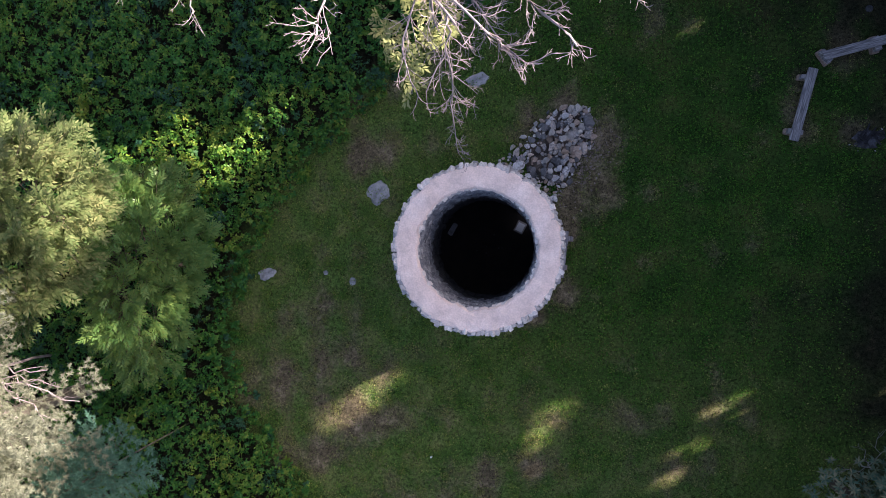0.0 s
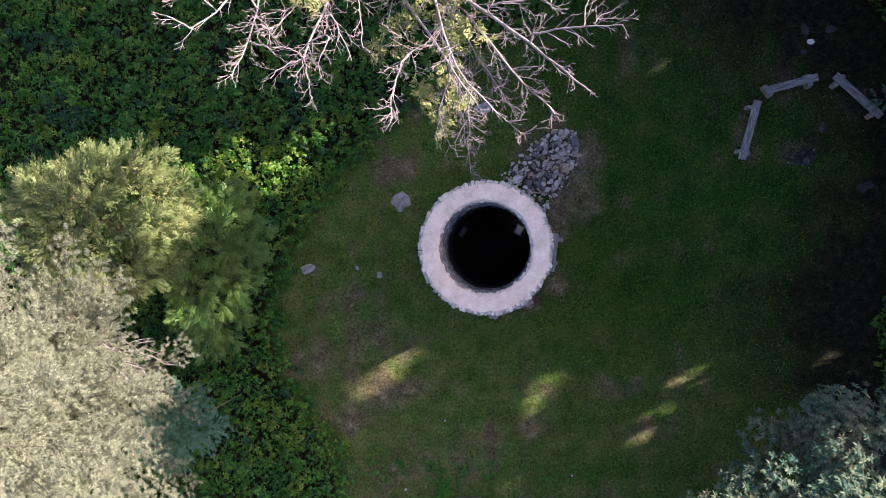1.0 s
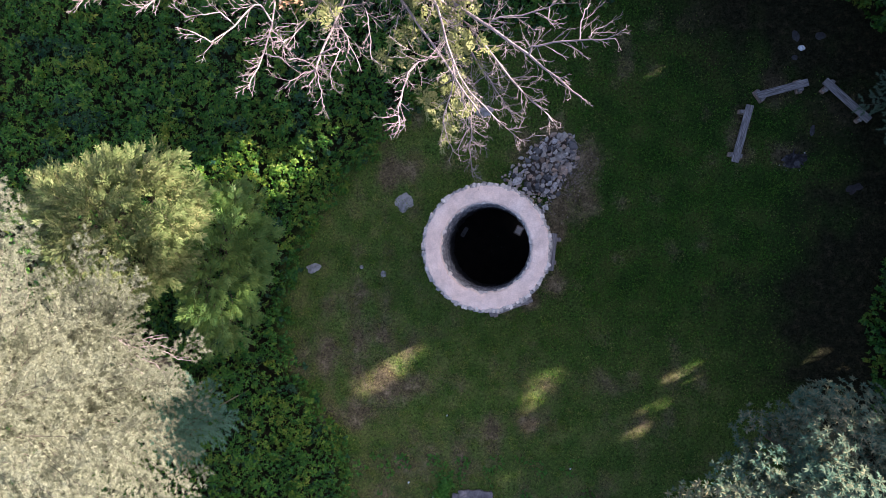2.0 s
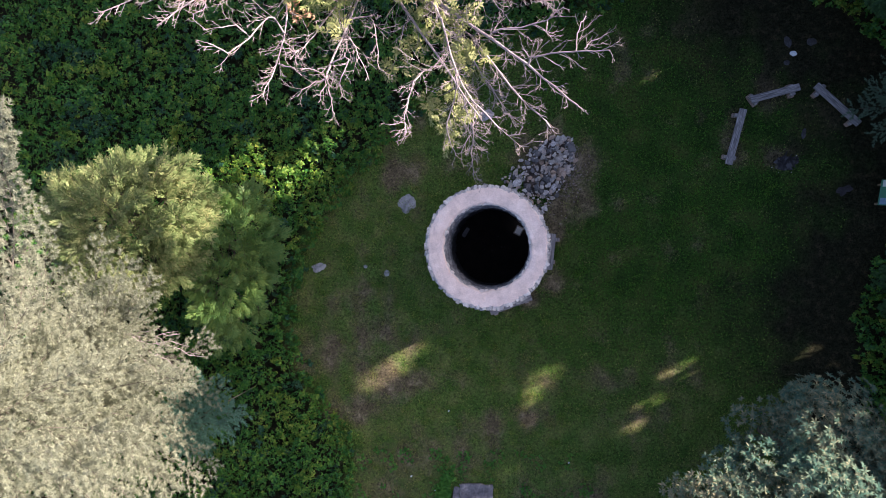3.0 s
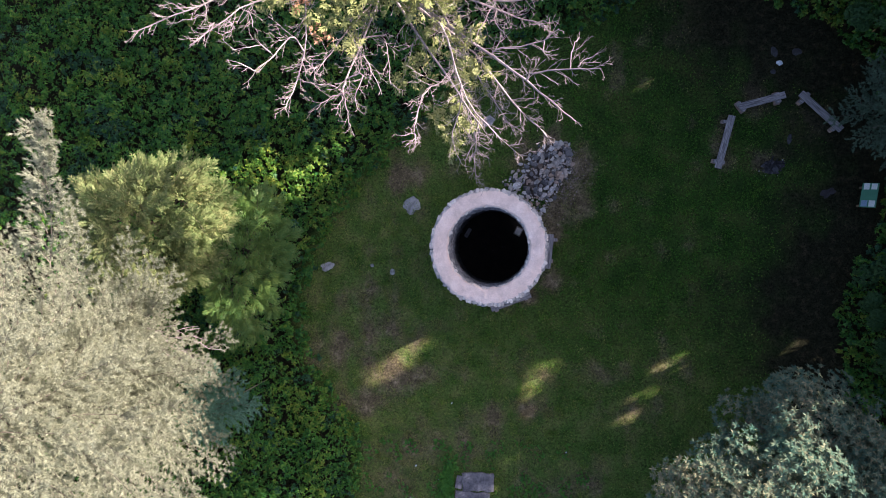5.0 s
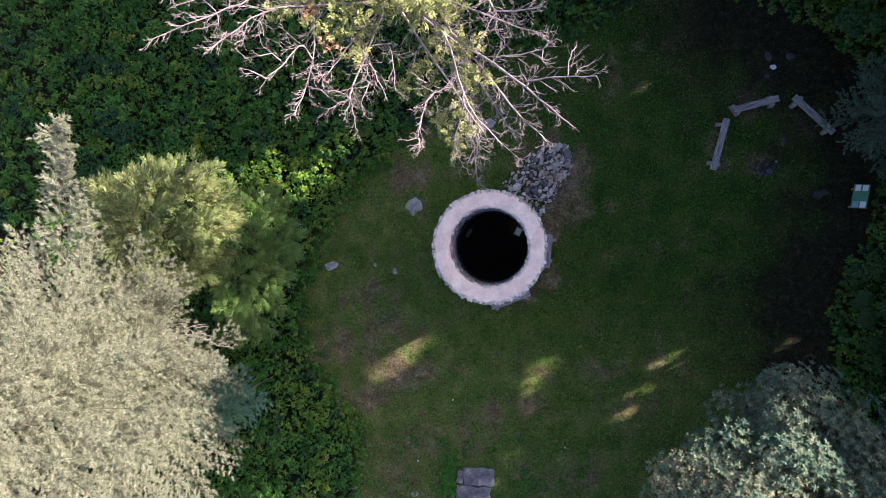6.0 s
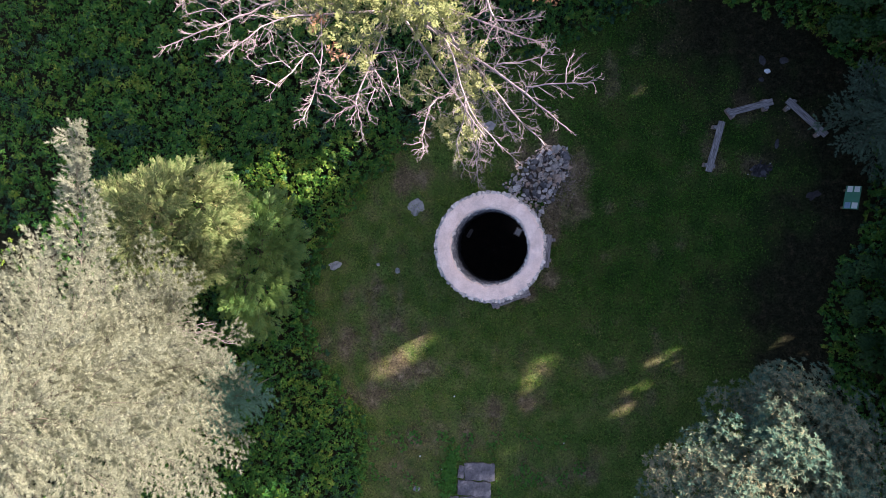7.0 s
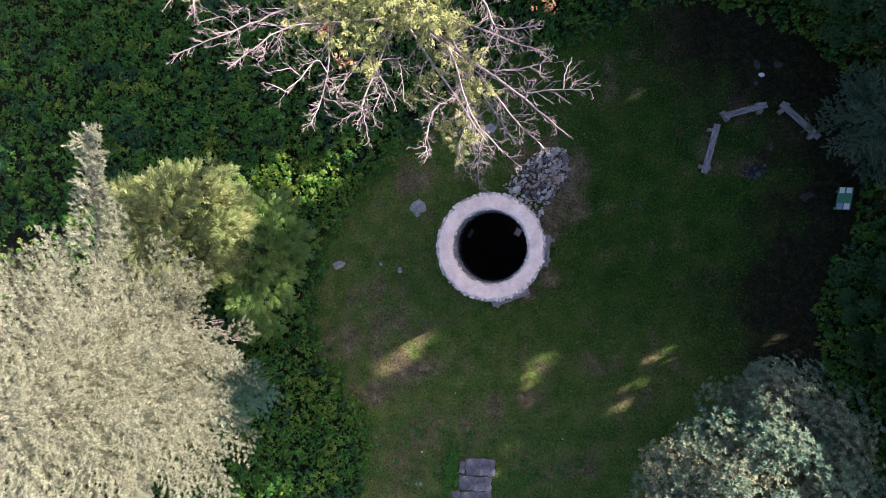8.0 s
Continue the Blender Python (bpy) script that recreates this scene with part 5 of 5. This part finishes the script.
    groups += [(-3.5, 5.1, 13.1, 0.25, 26), (-2.6, 4.6, 11.2, 0.20, 20), (-2.5, 4.2, 11.4, 0.20, 20), (-1.7, 4.2, 13.0, 0.25, 24), (-1.5, 3.7, 12.8, 0.28, 30), (-2.0, 3.4, 12.6, 0.22, 22), (-2.0, 3.0, 12.4, 0.20, 16), (-1.1, 3.8, 13.6, 0.20, 14), (-4.5, 5.6, 15.0, 0.25, 24), (-5.8, 6.5, 15.0, 0.22, 16)]
    groups += [(-4.4, 8.6, 15.4, 0.9, 140), (-3.0, 8.8, 15.6, 0.9, 140), (-6.0, 8.9, 15.2, 0.7, 80)]
    pts = np.concatenate([np.array(g[:3]) + rng.normal(0, g[3] * 0.55, (int(g[4] * 0.75), 3)) for g in groups])
    at, way, nor, ln = pinnate(pts, spread(len(pts), 0.25), 3, 0.26, 0.15)
    child("living_leaves", leaves("living_leaves", at, way, nor, ln, ln * 0.36, M_ASHLEAF), t, Matrix.Translation(-base), "sprays of yellow-green leaves")
    pts = np.concatenate([np.array(g) + rng.normal(0, 0.13, (14, 3)) for g in ((-4.86, 5.25, 16.7), (-5.86, 6.68, 15.5), (1.17, 7.33, 15.0))])
    at, way, nor, ln = pinnate(pts, spread(len(pts), 0.1), 2, 0.2, 0.11)
    child("withered_leaves", leaves("withered_leaves", at, way, nor, ln, ln * 0.4, M_RUST), t, Matrix.Translation(-base), "rust-brown withered leaves")


build_ash()


# ---- the wood round the clearing ----
def forest_tree(x, y, r, low, top, n, label, near=False):
    t = thing("forest_tree", label, "tree", (x, y, 0), "forest trees")
    c, hz = np.array([0, 0, (low + top) / 2]), (top - low) / 2
    d = spread(n) * rng.uniform(0, 1, (n, 1)) ** 0.4
    c = c + d * np.array([r, r, hz])
    k, size = (22, 0.5) if near else (13, 0.76)
    pts = (c[:, None] + rng.normal(0, 0.5, (n, k, 3))).reshape(-1, 3)
    pts = pts[~open_to_sun(pts + np.array([x, y, 0]))]
    at, way, nor, ln = rosettes(pts, spread(len(pts), 0.6), 3, size, 0.1)
    keep = ~open_to_sun(at + way * 0.2 + np.array([x, y, 0]))
    child("crown", leaves("crown", at[keep], way[keep], nor[keep], ln[keep], ln[keep] * 0.8, M_FOREST), t)
    wood = Tubes()
    wood.add([(0, 0, -0.1), (0.1, 0.05, top * 0.5), (0, 0, top - 0.5)], 0.14 + r * 0.04, 0.03, 8)
    for i in range(8):
        e = Vector(d[i] * np.array([r, r, hz]) * 0.9) + Vector((0, 0, (low + top) / 2))
        wood.add(bent((0, 0, max(low * 0.8, e.z - r)), e, 0.1, 4, 0.1), 0.07, 0.015, 5)
    child("trunk", wood.mesh("trunk", M_BARK), t)


def build_wood():
    rr = random.Random(9)
    across = Vector((-SUN_WAY.y, SUN_WAY.x, 0))
    # how tall the trees stand, from the north end of the row to its south end
    ridge = [(14.0, 26.0), (10.5, 20.6), (7.0, 19.8), (5.0, 21.4), (0.2, 24.0), (-5.0, 25.2), (-7.9, 21.4), (-12.2, 17.6), (-14.2, 21.0), (-99.0, 22.2)]
    # unseen rows, placed and sized to shape the sun in the clearing
    for row, s in enumerate((25, 28.5, 32)):
        for i in range(17 if row < 2 else 6):
            p = (-35 if row < 2 else 12) + 4.2 * i + 2.1 * row
            q = SUN_WAY * (s + rr.uniform(-0.8, 0.8)) + across * p
            top = next(h for least, h in ridge if p > least) + rr.uniform(-0.5, 0.5) + 1.4 * row
            forest_tree(q.x, q.y, 2.6, 2.2, top, 140 if -5 < p < 7 else 110 if -10 < p < -5 else 95 if p > 14 else 75, "tall unseen forest tree that shades the clearing from the sun")
    q = SUN_WAY * 32 - across * 1.2
    forest_tree(q.x, q.y, 3.0, 6.0, 29.0, 150, "tall unseen forest tree that shades the clearing from the sun")
    # added trees, mostly out of view, that keep sky light off the edge
    for x, y in ((21, -8.5), (21, -4), (21.2, 0.5), (21, 9.5), (20.5, 14), (20.5, -13.5), (15, 18), (9.5, 18.5), (4, 17.5), (21.5, 5), (24, -6), (24, 3), (24, 11), (19, 17.5), (20.2, 11.5), (25.5, 8.0)):
        forest_tree(x, y, 3.0, 1.0, 17.2 if y < -7 else 13.4 if y < 3 or x < 10 else 17.4, 120 if y < 0 else 110, "understorey tree added at the clearing's edge to block the sky", True)
    for x, y in ((-14, -23), (-22, -26), (-29, -21), (-8, -28), (-1, -31), (9, -32), (17, -27), (-5, 28), (-14, 27), (-22, 29), (-31, 25), (-40, 15), (-43, 4), (-43, -11), (-37, -22)):
        forest_tree(x + rr.uniform(-1, 1), y + rr.uniform(-1, 1), 3.4, 2.5, rr.uniform(12, 15), 45, "leafy forest tree behind the thicket")


rng = np.random.default_rng(11)
build_wood()


# ---- bare dead saplings ----
def dead_sapling(base, hub, tips, r, mat, label):
    t = thing("dead_sapling", label, "sapling", base)
    wood = Tubes()
    b = Vector(base)
    hub = Vector(hub) - b
    wood.add(bent((0, 0, -0.05), hub, 0.2, 6, 0.05), r, r * 0.7, 6)
    for tip in tips:
        e = Vector(tip) - b
        a = hub * rng.uniform(0.88, 1.0)
        pts = bent(a, e, 0.2, 8, 0.07)
        wood.add(pts, r * 0.6, r * 0.2, 5)
        for i in range(2, 8):
            d = (pts[i + 1] - pts[i - 1]).normalized()
            for _ in range(1):
                s = d.cross(Vector(rng.normal(0, 1, 3))).normalized()
                q = pts[i] + (d + s * rng.uniform(0.3, 0.9)).normalized() * (e - a).length * 0.2 * rng.uniform(0.5, 1.3)
                wood.add(bent(pts[i], q, -0.04, 3, 0.03), r * 0.28, r * 0.12, 4)
    child("stem", wood.mesh("stem", mat), t)


dead_sapling((-19.6, -4.8, 0), (-15.3, -3.5, 8.4), ((-12.0, -4.4, 8.3), (-12.5, -4.0, 8.4), (-12.8, -5.0, 8.2), (-13.7, -5.2, 8.2), (-13.8, -4.3, 8.4), (-12.8, -3.5, 8.5), (-14.3, -5.4, 8.3)), 0.055, M_DEADWOOD, "bare bleached dead sapling leaning out under the pine")
dead_sapling((12.6, -8.2, 0), (12.2, -7.7, 1.6), ((11.3, -6.6, 2.6), (10.6, -7.6, 2.3), (11.9, -6.2, 2.6)), 0.022, M_GREYTWIG, "thin bare grey sapling beside the oak")


# ---- weeds beside the flagstones ----
def build_weeds():
    k = 4200
    x = np.concatenate([rng.normal(-3.35, 0.26, 700), rng.uniform(-8, 4, k - 700)])
    y = np.concatenate([rng.normal(-12.9, 0.7, 700), rng.uniform(-16, -10.5, k - 700)])
    keep = (beyond(x, y) < 0) & (rolling(x, y, 10, 4) > 0.4) | (np.arange(k) < 700)
    keep &= ~((x > -3.15) & (x < -0.9) & (y < -12.15)) & ~((x > -3.5) & (x < -2.9) & (y < -14.1))
    x, y = x[keep], y[keep]
    k = len(x)
    base, way, nor, ln = rosettes(np.stack([x, y, np.where(x < -2.9, rng.uniform(0.02, 0.22, k), rng.uniform(0.01, 0.1, k))], 1), spread(k, 1.5), 5, 0.105, 0.15)
    me = leaves("weeds", base, way, nor, ln, ln * 0.6, M_WEED)
    tagged(new("weeds", me), "low broad-leaved weeds and clover beside the flagstones", "weeds", kind="stuff")


build_weeds()
